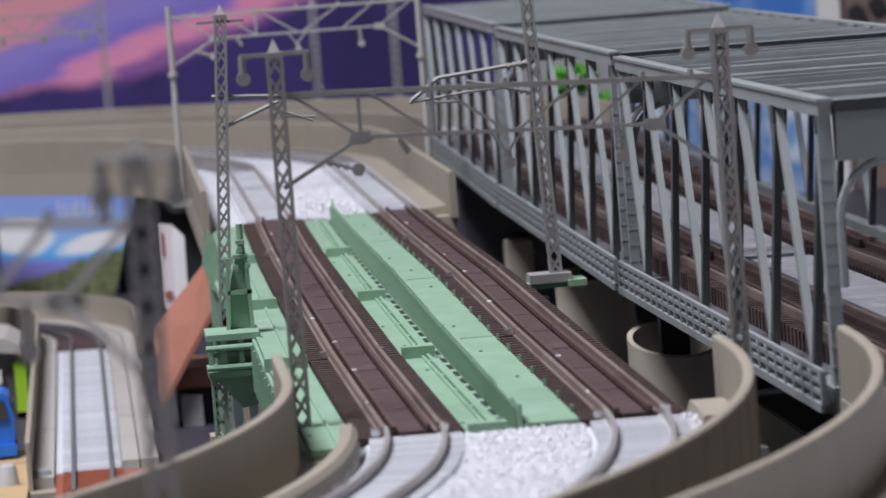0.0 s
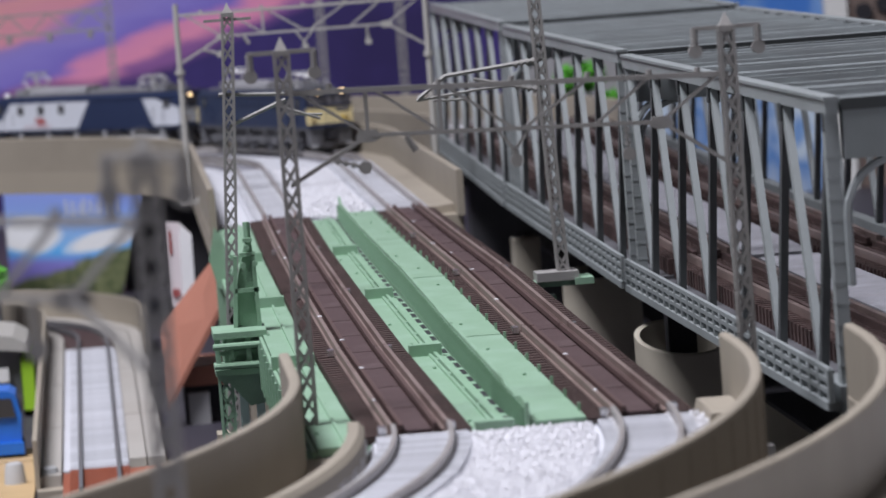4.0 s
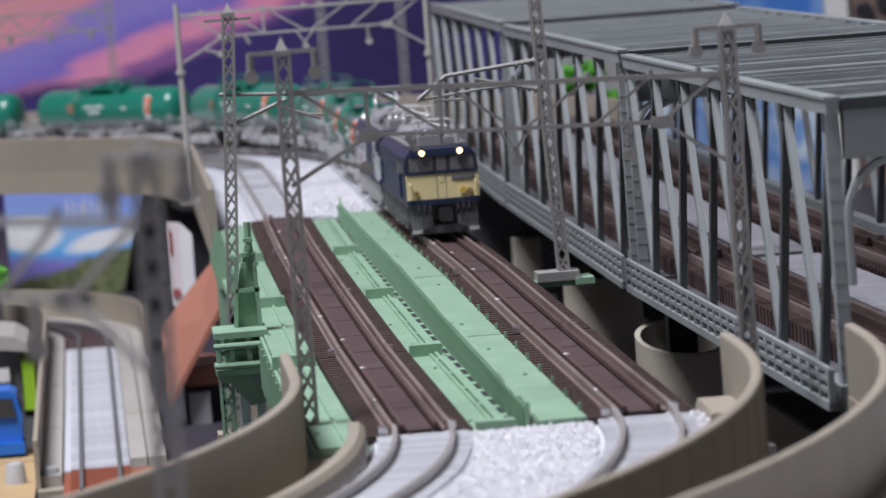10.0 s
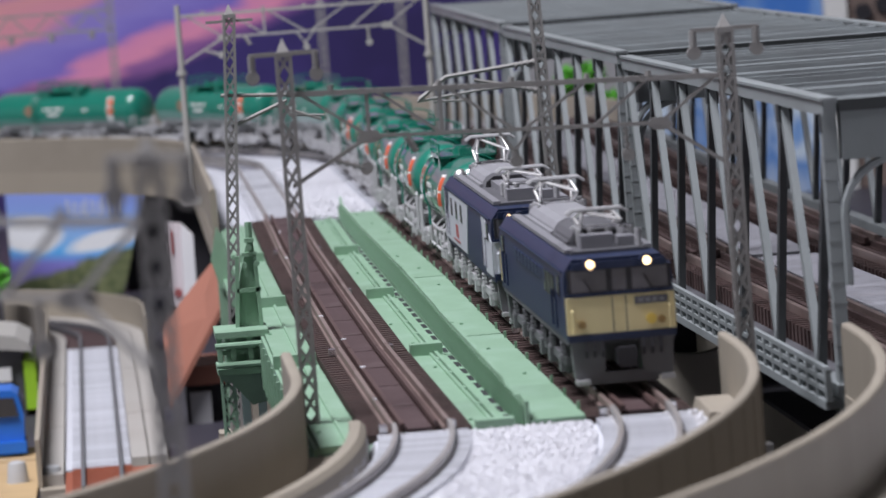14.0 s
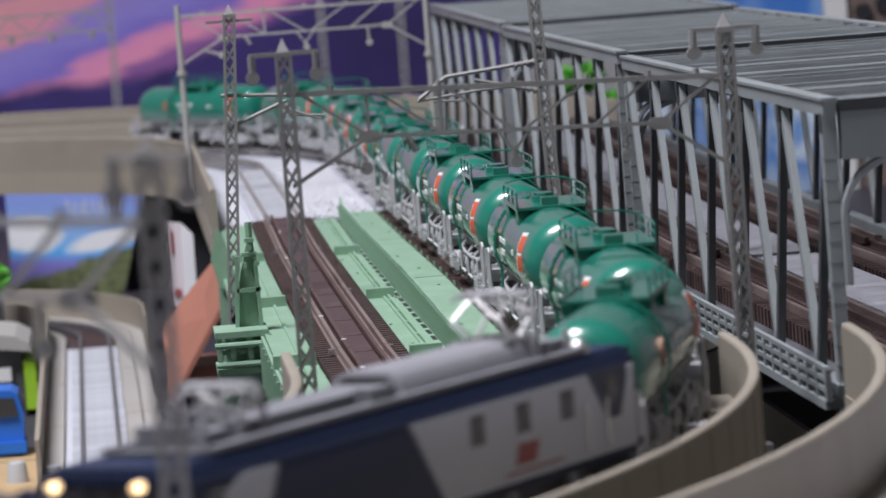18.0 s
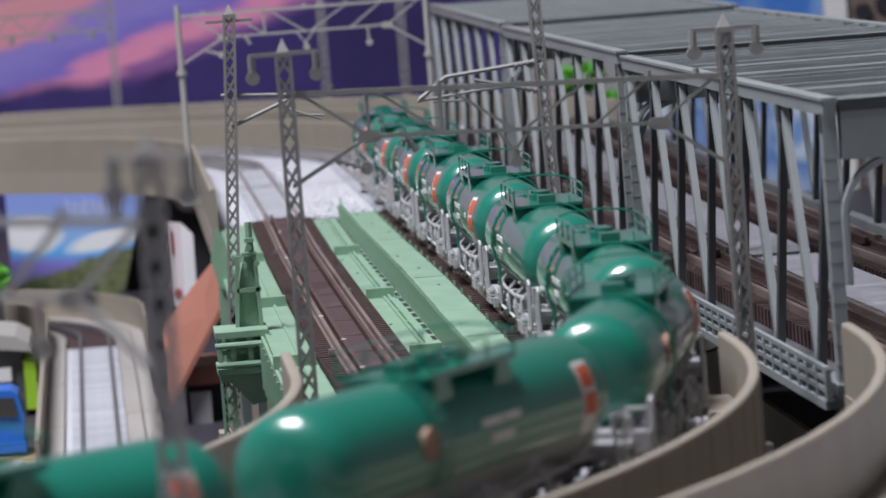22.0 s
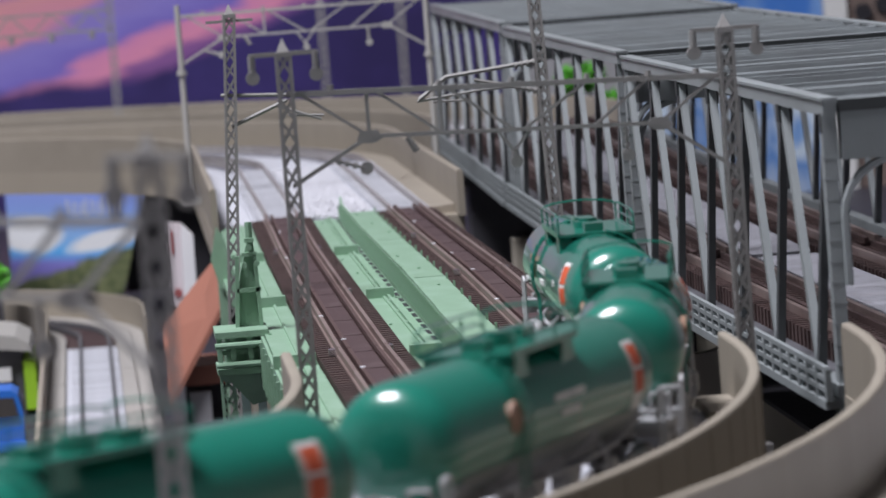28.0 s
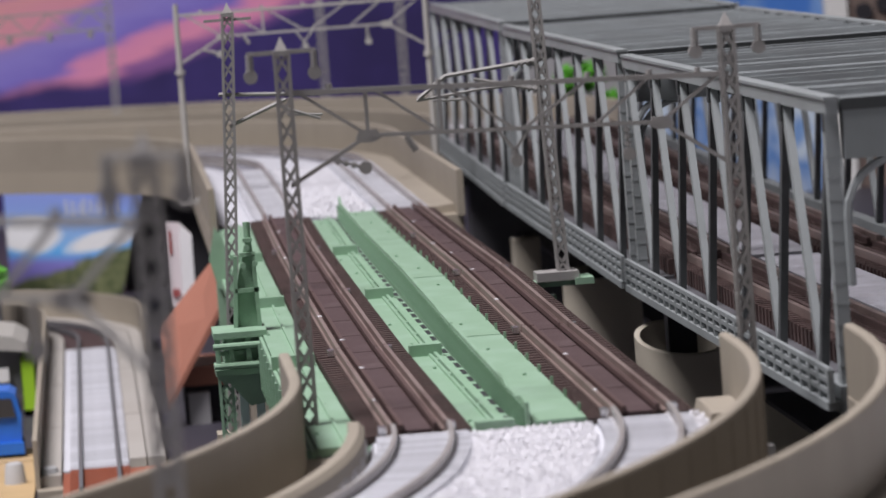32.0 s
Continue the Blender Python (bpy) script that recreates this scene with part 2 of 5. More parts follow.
def solid(name, bm, mat, label="", category="", kind="structure", smooth=False):
    """A single mesh in plan millimetres that is a thing or a piece of the setting by itself."""
    ob = new(name, mesh_of(name, bm, mat, Vector((0, 0, -ZR)), smooth))
    BASE[ob] = Vector((0, 0, -ZR))
    return tagged(ob, label, category, "", kind)


# ---------------------------------------------------------------- the loop of track
R, Y_FAR, Y_NEAR = 280.0, 742.0, 6.2
LOOP = 2 * (Y_FAR - Y_NEAR) + 2 * math.pi * R
SIDE, GAUGE = 0.75, 4.2      # the rails' centre line beside the bridge axis, and half their distance


def on_loop(s):
    """The place and heading of the outer track at s millimetres past the near end of the bridges (x, y, and the outward normal)."""
    s = (s + Y_FAR) % LOOP - Y_FAR
    if s <= -Y_NEAR:
        return 0.0, -s, 1.0, 0.0
    s += Y_NEAR
    if s <= math.pi * R:
        a = s / R
        return -R + R * math.cos(a), Y_NEAR - R * math.sin(a), math.cos(a), -math.sin(a)
    s -= math.pi * R
    if s <= Y_FAR - Y_NEAR:
        return -2 * R, Y_NEAR + s, -1.0, 0.0
    a = math.pi - (s - Y_FAR + Y_NEAR) / R
    return -R + R * math.cos(a), Y_FAR + R * math.sin(a), math.cos(a), math.sin(a)


BOW_X = (0, -0.9, -1.0, -0.9, 0)
BOW_OUT, BOW_IN = (0, 1.1, 1.9, 1.1, 0), (0, -0.3, -0.3, -0.2, 0)


def between(y, table):
    """The table's value at y along the bridges, nothing beyond their ends."""
    if not 0 < y < 496:
        return 0.0
    k = int(y // 124)
    return table[k] + (table[k + 1] - table[k]) * (y / 124 - k)


def stretch(s0, s1, step=6.0):
    n = max(2, int(math.ceil((s1 - s0) / step)) + 1)
    return [on_loop(s0 + (s1 - s0) * i / (n - 1)) for i in range(n)]


def capped(u0, u1, z0, z1):
    """A wall's section with a rounded top."""
    return [(u0, z0), (u1, z0), (u1, z1 - .5), (u1 - .15, z1 - .15), (u1 - .5, z1), (u0 + .5, z1), (u0 + .15, z1 - .15), (u0, z1 - .5)]


def rect(u0, u1, z0, z1):
    return [(u0, z0), (u1, z0), (u1, z1), (u0, z1)]


# ---------------------------------------------------------------- room and table
def build_room():
    bm = bmesh.new()
    box(bm, -1500, 1300, -900, 1750, -ZR - 40, -ZR)
    solid("ground", bm, TABLE, "dark matt tabletop under the model railway", "table")
    for name, b in (("wall_north", (-2600, 2600, 2300, 2380)), ("wall_south", (-2600, 2600, -2480, -2400)),
                    ("wall_west", (-2680, -2600, -2480, 2380)), ("wall_east", (2600, 2680, -2480, 2380))):
        bm = bmesh.new()
        box(bm, *b, -ZR - 750, 1700)
        solid(name, bm, WALLP, "plain room wall", "wall")
    bm = bmesh.new()
    box(bm, -2680, 2680, -2480, 2380, 1700, 1760)
    solid("ceiling", bm, WALLP, "plain light ceiling", "ceiling")
    bm = bmesh.new()
    box(bm, -2680, 2680, -2480, 2380, -ZR - 800, -ZR - 750)
    solid("floor", bm, WALLP, "plain room floor below the table", "floor")


# ---------------------------------------------------------------- viaducts
def build_viaducts():
    t = thing("viaduct", (0, 0, -ZR), "beige double-track viaduct with low walls and snowy white ballast", "viaduct", "", "structure")
    whole = stretch(0.5, LOOP - 497.0)
    bm = bmesh.new()
    sweep(bm, [(-51.5, -12), (17, -12), (17, -4.2), (-51.5, -4.2)], whole)
    part("deck", bm, TAN, t)
    bm = bmesh.new()
    sweep(bm, capped(15.2, 16.9, -4.2, 8.2), stretch(-14, LOOP - 490.0))
    part("outer_wall", bm, KERB, t, "smooth beige parapet wall")
    bm = bmesh.new()
    sweep(bm, capped(-51.4, -49.6, -4.2, 8.2), stretch(-38, LOOP - 490.0))
    part("inner_wall", bm, KERB, t, "smooth beige parapet wall")
    bm = bmesh.new()
    sweep(bm, [(-43.6, -4.2), (-40.6, -4.2), (-40.8, 0.2), (-41.6, 1.0), (-43.2, 1.0)], stretch(2, math.pi * R))
    part("kerb", bm, KERB, t)
    bm = bmesh.new()
    sweep(bm, [(-40.5, -4.2), (8.4, -4.2), (7.6, -2.6), (-39.5, -2.6)], whole)
    part("ballast_bed", bm, WHITE, t)
    bm = bmesh.new()
    sweep(bm, [(-49.5, -4.2), (-40.6, -4.2), (-40.6, -2.7), (-49.5, -2.7)], stretch(LOOP - Y_FAR - 120, LOOP - 500.0))
    part("ballast_edge", bm, WHITE, t)
    bm = bmesh.new()
    sweep(bm, [(8.5, -4.2), (15.1, -4.2), (15.1, -1.7), (8.5, -2.4)], stretch(18, LOOP - 505.0))
    part("walkway", bm, KERB, t)
    for u in (0.0, -33.0):
        # grey strip on the white ballast paints the shade in the sleeper gaps
        bm = bmesh.new()
        sweep(bm, rect(u + SIDE - 6.6, u + SIDE + 6.6, -2.65, -2.4), whole)
        part("track_bed", bm, GAPSHADE, t, "greyish strip painting the shade between the sleepers")
        for d in (SIDE - GAUGE, SIDE + GAUGE):
            bm = bmesh.new()
            sweep(bm, [(u + d - .75, -1.8), (u + d + .75, -1.8), (u + d + .25, -1.4), (u + d + .4, -0.7), (u + d + .36, 0), (u + d - .36, 0), (u + d - .4, -0.7), (u + d - .25, -1.4)],
                  stretch(0, LOOP - 496.0))
            part("rail", bm, VRAIL, t)
    bm = bmesh.new()
    box(bm, -6.9, 6.9, -.9, .9, -2.7, -1.45)
    tie = mesh_of("sleeper", bm, SNOWTIE)
    for u, lo, hi in ((0.0, -743, -498), (-33.0, -743, -498), (0.0, 2, 130), (-33.0, 2, 175)):
        n = int((hi - lo) / 4.1)
        for k in range(n):
            x, y, nx, ny = on_loop(lo + (hi - lo) * (k + .5) / n)
            piece("sleeper", tie, t, x + nx * (u + SIDE), y + ny * (u + SIDE), 0, math.atan2(ny, nx))
    # shallow ribs where the parapet mouldings meet
    bm = bmesh.new()
    box(bm, -.12, .03, -.3, .3, -11.5, 7.2)
    seam = mesh_of("wall_joint", bm, KERB)
    for k in range(26):
        x, y, nx, ny = on_loop(-8 + k * 11.5)
        piece("wall_joint", seam, t, x + nx * 16.95, y + ny * 16.95, 0, math.atan2(ny, nx))
    # small pad at the end of the outer walkway
    bm = bmesh.new()
    sweep(bm, [(9.0, -4.2), (15.1, -4.2), (15.1, -0.6), (10.0, -0.6)], stretch(-6, 14))
    part("end_pad", bm, KERB, t)
    # loose white gravel
    verts, faces = [], []
    rng = random.Random(4)

    def stones(lo, hi, u0, u1, count, big, heap):
        for _ in range(count):
            ss, u = rng.uniform(lo, hi), rng.uniform(u0, u1)
            x, y, nx, ny = on_loop(ss)
            r = big * rng.uniform(0.35, 1.0)
            c = Vector((x + nx * u, y + ny * u, -2.5 + heap * rng.random()))
            k = len(verts)
            turn = Euler((rng.uniform(0, 3), rng.uniform(0, 3), rng.uniform(0, 3))).to_matrix()
            for d in ((1, 0, 0), (-1, 0, 0), (0, 1, 0), (0, -1, 0), (0, 0, 1), (0, 0, -1)):
                p = c + turn @ (Vector(d) * r * rng.uniform(0.6, 1.1))
                verts.append((p.x * 0.001, p.y * 0.001, (p.z + ZR) * 0.001))
            for f in ((0, 2, 4), (2, 1, 4), (1, 3, 4), (3, 0, 4), (2, 0, 5), (1, 2, 5), (3, 1, 5), (0, 3, 5)):
                faces.append(tuple(k + q for q in f))
    stones(0.5, 150, -25.0, -7.0, 20000, 0.46, 0.6)
    stones(0.5, 60, 7.6, 12.5, 1100, 0.55, 0.9)
    stones(0.5, 170, -40.8, -41.6 + 0.1, 500, 0.7, 0.8)
    stones(-742, -497, -25.0, -7.0, 10500, 0.5, 0.6)
    stones(-560, -497, -24.6, -8.6, 900, 0.9, 1.2)
    me = bpy.data.meshes.new("gravel")
    me.from_pydata(verts, [], faces)
    me.materials.append(SNOW)
    tagged(new("gravel", me), "loose glittering white gravel between the tracks", "gravel", "", "stuff")
    # second viaduct, in line with the truss bridge
    t2 = thing("viaduct", (67, 0, -ZR), "beige double-track viaduct leading to the truss bridge", "viaduct", "", "structure")

    def ring(cy, a0, a1, n=60):
        rows = []
        for i in range(n + 1):
            a = a0 + (a1 - a0) * i / n
            rows.append((-R + R * math.cos(a), cy + R * math.sin(a), math.cos(a), math.sin(a)))
        return rows
    for cy, a0, a1 in ((12, -math.pi, 0.0), (806, 0.0, math.pi)):
        rows = ring(cy, a0, a1)
        for nm, pr in (("deck", rect(34, 103, -12, -3)), ("wall", capped(34.2, 36.0, -3, 8.2)), ("wall", capped(101, 102.8, -3, 8.2)), ("ballast_bed", rect(41, 96, -3, -2))):
            bm = bmesh.new()
            sweep(bm, pr, rows)
            part(nm, bm, WHITE if nm == "ballast_bed" else KERB, t2)
        if cy == 12:
            for k in range(16):
                a = -k * 0.042
                x, y = -R + (R + 34.25) * math.cos(a), cy + (R + 34.25) * math.sin(a)
                piece("wall_joint", seam, t2, x, y, 0, a)
        for u in (51.5, 84.5):
            for d in (-4.85, 4.85):
                bm = bmesh.new()
                sweep(bm, rect(u + d - .5, u + d + .5, -2, 0), rows)
                part("rail", bm, VRAIL, t2)
    # piers
    for x, y in [(-16, -20), (-16, 512), (-16, 640), (68, -6), (68, 820)]:
        p = thing("viaduct_pier", (x, y, -ZR), "beige plastic pier holding up the viaduct", "pier", "viaduct piers")
        bm = bmesh.new()
        box(bm, x - 24, x + 24, y - 9, y + 9, -20, -12)
        part("cap", bm, TAN, p)
        bm = bmesh.new()
        box(bm, x - 12, x + 12, y - 7, y + 7, -ZR, -20)
        part("shaft", bm, TAN, p)


# ---------------------------------------------------------------- green girder bridges
def build_girder_bridges():
    bms = bmesh.new()
    box(bms, SIDE - 8.05, SIDE + 8.05, -1.0, 1.0, -3.0, -1.6)
    sleeper = mesh_of("sleeper", bms, BROWN)
    bm = bmesh.new()
    bmesh.ops.create_icosphere(bm, subdivisions=1, radius=0.5)
    for v in bm.verts:
        v.co = (v.co.x * 0.7, v.co.y * 1.3, v.co.z * 0.4 + 0.1)
    fleck = mesh_of("snow_fleck", bm, SNOW)

    def little(name, mat, *b):
        bm = bmesh.new()
        box(bm, *b)
        return mesh_of(name, bm, mat)
    rivet = little("rivet", GREEN, -.3, .3, -.3, .3, 0, .3)
    clip = little("clip", GREEN, -.22, .22, -.3, .3, 0, 1.5)
    rib = little("rib", GREEN, -.5, .3, -.35, .35, -3.6, 0.9)
    frib = little("fascia_rib", GREEN, -.3, .3, -.5, .5, -12.6, -3.4)
    slot = little("slot", BLACK, -.45, .45, -3.9, 3.9, 0, .06)
    stud = little("stud", GREEN, -.5, .5, -1.6, 1.6, 0, .5)
    joint = little("rail_joint", SILVER, -.6, .6, -1.4, 1.4, -.6, .55)
    for x0 in (0.0, -33.4):
        for k in range(4):
            y0, y1 = k * 124.0 + 0.4, (k + 1) * 124.0 - 0.4
            t = thing("girder_bridge", (x0, (y0 + y1) / 2, -22), "light green plastic deck girder bridge with brown sleepers", "bridge", "girder bridge spans")
            for d in (-6.5, 6.5):
                bm = bmesh.new()
                box(bm, x0 + d - 0.6, x0 + d + 0.6, y0, y1, -21, -4.5)
                box(bm, x0 + d - 1.8, x0 + d + 1.8, y0, y1, -22, -21)
                box(bm, x0 + d - 1.8, x0 + d + 1.8, y0, y1, -4.5, -3.6)
                for i in range(13):
                    yy = y0 + 2 + (y1 - y0 - 4) * i / 12
                    box(bm, x0 + d - 1.7, x0 + d + 1.7, yy - .4, yy + .4, -21, -4.5)
                part("girder", bm, GREEN, t)
            walks = [(-15.8, -7.5)] if x0 == 0 else [(x0 + 9.0, x0 + 15.1), (x0 - 14.6, x0 - 7.6)]
            for a, b in walks:
                bm = bmesh.new()
                top = -1.3 if x0 == 0 else -2.7
                box(bm, a, b, y0, y1, -3.8, top)
                if x0 < 0:
                    m = a + (b - a) * 0.62
                    box(bm, m - .25, m + .25, y0, y1, -2.7, -2.25)
                part("walkway", bm, GREEN, t)
                for i in range(3):
                    piece("rivet", rivet, t, a + 1 + (b - a - 2) * ((i * 37 + k * 3) % 10) / 10, y0 + 18 + i * 41 + k * 3, top)
            for i in range(7):
                if x0 == 0:
                    piece("clip", clip, t, x0 - 7.6, y0 + 8 + i * 18, -1.6)
            if x0 == 0:
                bm = bmesh.new()
                prism(bm, [(y0, -8.0), (y1, -8.0), (y1, 3.2 if k == 3 else 1.4), (y1 - 6, 1.5), (y0 + 32, 1.5), (y0 + 24, 1.3 if k else 0.2), (y0 + 14, 1.4 if k else 1.0), (y0 + 6, 1.4 if k else 2.0), (y0, 1.4 if k else 1.6)], "x", -16.6, -16.0)
                plate = part("side_plate", bm, GREEN, t)
                for i in range(30):
                    piece("rib", rib, plate, -16.7, y0 + 2 + (y1 - y0 - 4) * i / 29, 0)
            else:
                # ledge with dark slots between the two decks
                bm = bmesh.new()
                box(bm, x0 + 15.15, x0 + 16.6, y0, y1, -6.0, -2.9)
                part("ledge", bm, GREEN, t)
                for i in range(10):
                    piece("slot", slot, t, x0 + 16.0, y0 + 7 + i * 12.2, -2.9)
                bm = bmesh.new()
                box(bm, x0 + 13.4, x0 + 14.0, y0, y1, -2.7, -2.0)
                part("gutter_rib", bm, GREEN, t)
                for i in range(5):
                    piece("stud", stud, t, x0 + 13.0, y0 + 12 + i * 25, -2.7)
                # outer fascia of the inner bridge
                bm = bmesh.new()
                box(bm, x0 - 15.4, x0 - 14.8, y0, y1, -13, -3.0)
                plate = part("fascia", bm, GREEN, t)
                for i in range(10):
                    piece("fascia_rib", frib, plate, x0 - 15.7, y0 + 6 + i * 12.4, 0)
            for d in (SIDE - 5.5, SIDE + 4.9):
                for yy in (y0 + 1.0,):
                    piece("rail_joint", joint, t, x0 + d, yy, -0.9)
            for d in (SIDE - GAUGE, SIDE + GAUGE):
                bm = bmesh.new()
                box(bm, x0 + d - .35, x0 + d + .35, y0, y1, -1.6, 0)
                box(bm, x0 + d - .7, x0 + d + .7, y0, y1, -1.7, -1.3)
                part("rail", bm, RAIL, t)
            bm = bmesh.new()
            box(bm, x0 + SIDE - 1.85, x0 + SIDE + 1.85, y0, y1, -1.6, -1.1)
            part("plank", bm, PLANK, t)
            for d in (SIDE - 2.55, SIDE + 2.55):
                bm = bmesh.new()
                box(bm, x0 + d - .35, x0 + d + .35, y0, y1, -1.1, -0.2)
                part("guard_rail", bm, RUST, t)
            for i in range(1, 4):
                bm = bmesh.new()
                box(bm, x0 + SIDE - 1.8, x0 + SIDE + 1.8, y0 + 31 * i - .2, y0 + 31 * i + .2, -1.1, -1.02)
                part("plank_seam", bm, BROWN, t)
            for i, (d, along) in enumerate(((SIDE - GAUGE, 18), (SIDE - 2.55, 71 + 17 * (k % 3)))):
                piece("snow_fleck", fleck, t, x0 + d, y0 + (along + 29 * k + (13 if x0 else 0)) % 118 + 3, -0.05 if i % 2 == 0 else -0.25, i + k)
            n = 32
            for i in range(n):
                piece("sleeper", sleeper, t, x0, y0 + 2 + (y1 - y0 - 4) * i / (n - 1), 0)
            if x0 < 0:
                for xa, xb in ((x0 + 9.2, x0 + 15), (x0 - 15.5, x0 - 7.8)):
                    if k == 0 and xa < x0:
                        continue
                    bm = bmesh.new()
                    box(bm, xa, xb, y0 - 1.5, y0 + 1.5, -3.2, -0.6)
                    part("end_block", bm, GREEN, t)
            # the spans sag and lift a little from one pier to the next
            bow = BOW_OUT if x0 == 0 else BOW_IN
            t.location.x += (BOW_X[k] + BOW_X[k + 1]) * 0.0005
            t.location.z += (bow[k] + bow[k + 1]) * 0.0005
            t.rotation_euler = ((bow[k + 1] - bow[k]) / 124, 0, -(BOW_X[k + 1] - BOW_X[k]) / 124)
    for k in range(5):
        for x0 in (0.0, -33.4):
            p = thing("bridge_pier", (x0, k * 124.0, -ZR), "pale green and beige bridge pier under the girders", "pier", "bridge piers")
            bm = bmesh.new()
            box(bm, x0 - 11, x0 + 11, k * 124 - 6, k * 124 + 6, -ZR, -22)
            part("shaft", bm, TAN, p)


# ---------------------------------------------------------------- truss bridge
def lean_span(t, y0, y1, low_ends, top_ends):
    """Sets a finished span on its uneven supports: its floor and its top follow straight lines between the heights at both ends."""
    base = BASE[t]

    def lift(y, z):
        f, h = (y - y0) / (y1 - y0), (z + 6.0) / 48.0
        low, top = low_ends[0] + (low_ends[1] - low_ends[0]) * f, top_ends[0] + (top_ends[1] - top_ends[0]) * f
        return low + (top - low) * h
    for o in t.children:
        if o.data.users > 1:
            o.location.z += 0.001 * lift(o.location.y * 1000 + base.y, o.location.z * 1000 + base.z)
        else:
            for v in o.data.vertices:
                v.co.z += 0.001 * lift(v.co.y * 1000 + base.y, v.co.z * 1000 + base.z)


def build_truss():
    # both ends of each span along the bridge, then how far its floor and its top lie off level at those ends
    spans = [(20, 272, (0.7, -1.2), (0.0, 0.3)), (279, 540, (-1.2, 0.3), (1.1, 2.0)), (547, 800, (0.3, 5.2), (2.8, 4.9))]
    zt = 42.6
    xl, xr, zb = 36.0, 102.0, -3.0
    bm = bmesh.new()
    box(bm, -1.2, 1.2, -1.6, -1.25, -.2, .2)
    rung = mesh_of("rung", bm, GREY)
    bm = bmesh.new()
    box(bm, -1.1, 1.1, -1.2, 1.2, -0.8, 2.2)
    gusset = mesh_of("gusset", bm, GUSSET)
    bm = bmesh.new()
    box(bm, -8.6, 8.6, -1.0, 1.0, -5.0, -1.6)
    tie = mesh_of("sleeper", bm, BROWN)
    bm = bmesh.new()
    box(bm, -.45, .45, -.8, .8, -5.4, -.2)
    bar = mesh_of("railing_post", bm, GREY)
    for y0, y1, low_ends, top_ends in spans:
        t = thing("truss_bridge", ((xl + xr) / 2, (y0 + y1) / 2, -12), "grey plastic double-track through truss bridge", "bridge", "truss bridge spans")
        n = 6
        p = (y1 - y0 - 6) / n
        for x in (xl, xr):
            bm = bmesh.new()
            box(bm, x - 1.5, x + 1.5, y0, y1, -7.5, zb)
            part("bottom_chord", bm, GREY, t)
            bm = bmesh.new()
            box(bm, x - 1.0, x + 1.0, y0, y1, zt - 2.8, zt - 0.5)
            part("top_chord", bm, GREY, t)
            bm = bmesh.new()
            box(bm, x - 1.3, x + 1.3, y0 - .4, y1 + .4, zt - 0.5, zt)
            part("chord_flange", bm, GREY, t)
            for i in range(n + 1):
                yt = y0 + 3 + p * i
                if i in (0, n):
                    bm = bmesh.new()
                    beam(bm, (x, yt, zb), (x, yt, zt - 2.8), 2.0, 3.0, (0, 1, 0))
                    part("end_post", bm, GREY, t)
                for s in (-1, 1):
                    yb = yt + s * p / 2
                    if yb < y0 or yb > y1:
                        continue
                    bm = bmesh.new()
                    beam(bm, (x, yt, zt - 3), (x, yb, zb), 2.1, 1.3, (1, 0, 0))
                    # the s > 0 diagonals have their shade put into a darker grey
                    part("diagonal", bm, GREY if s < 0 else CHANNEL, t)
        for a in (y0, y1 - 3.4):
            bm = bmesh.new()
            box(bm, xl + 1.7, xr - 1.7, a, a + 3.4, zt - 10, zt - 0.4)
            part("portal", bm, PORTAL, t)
            # shade of the gap at the span's end, laid on as a near-black strip
            bm = bmesh.new()
            box(bm, xl + 1.4, xr - 1.4, a - .2, a - .01, zt - 2.3, zt - 0.45)
            part("end_joint", bm, GUSSET, t, "dark strip painting the shade under the roof edge")
            for k in range(2):
                bm = bmesh.new()
                c, q = (xl + 1.6, 1) if k == 0 else (xr - 1.6, -1)
                arc = [(c + q * 9 * (1 - math.cos(radians(15 * i))), a + 1.2, zt - 19 + 9 * math.sin(radians(15 * i))) for i in range(7)]
                pipe(bm, [(c, a + 1.2, zt - 30)] + arc, 0.7)
                part("corner_arch", bm, GREY, t)
        for x in (xl, xr):
            for a in (y0 + 3, y1 - 3):
                for k in range(11):
                    z = zb + 3 + k * 3.3
                    piece("rung", rung, t, x, a, z)
            for i in range(n + 1):
                piece("gusset", gusset, t, x, y0 + 3 + p * i, zt - 4.8)
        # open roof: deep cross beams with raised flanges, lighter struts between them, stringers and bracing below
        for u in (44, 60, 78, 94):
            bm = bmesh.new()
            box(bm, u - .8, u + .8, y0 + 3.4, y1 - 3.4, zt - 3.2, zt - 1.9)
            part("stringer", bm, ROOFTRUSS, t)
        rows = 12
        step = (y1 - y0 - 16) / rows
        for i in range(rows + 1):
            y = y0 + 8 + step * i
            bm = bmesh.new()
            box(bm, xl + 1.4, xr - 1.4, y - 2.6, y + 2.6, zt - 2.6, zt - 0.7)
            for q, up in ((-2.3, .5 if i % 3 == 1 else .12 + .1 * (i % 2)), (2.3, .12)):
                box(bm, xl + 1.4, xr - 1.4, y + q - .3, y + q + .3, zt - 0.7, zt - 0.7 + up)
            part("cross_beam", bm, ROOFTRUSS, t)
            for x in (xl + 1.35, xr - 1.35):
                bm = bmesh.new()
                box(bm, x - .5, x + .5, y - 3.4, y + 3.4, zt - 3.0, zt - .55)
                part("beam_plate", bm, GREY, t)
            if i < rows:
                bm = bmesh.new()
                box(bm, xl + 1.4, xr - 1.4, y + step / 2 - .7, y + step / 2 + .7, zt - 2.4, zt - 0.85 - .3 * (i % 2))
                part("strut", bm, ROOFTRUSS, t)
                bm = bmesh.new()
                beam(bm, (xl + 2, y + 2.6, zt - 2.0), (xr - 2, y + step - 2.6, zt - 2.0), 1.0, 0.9)
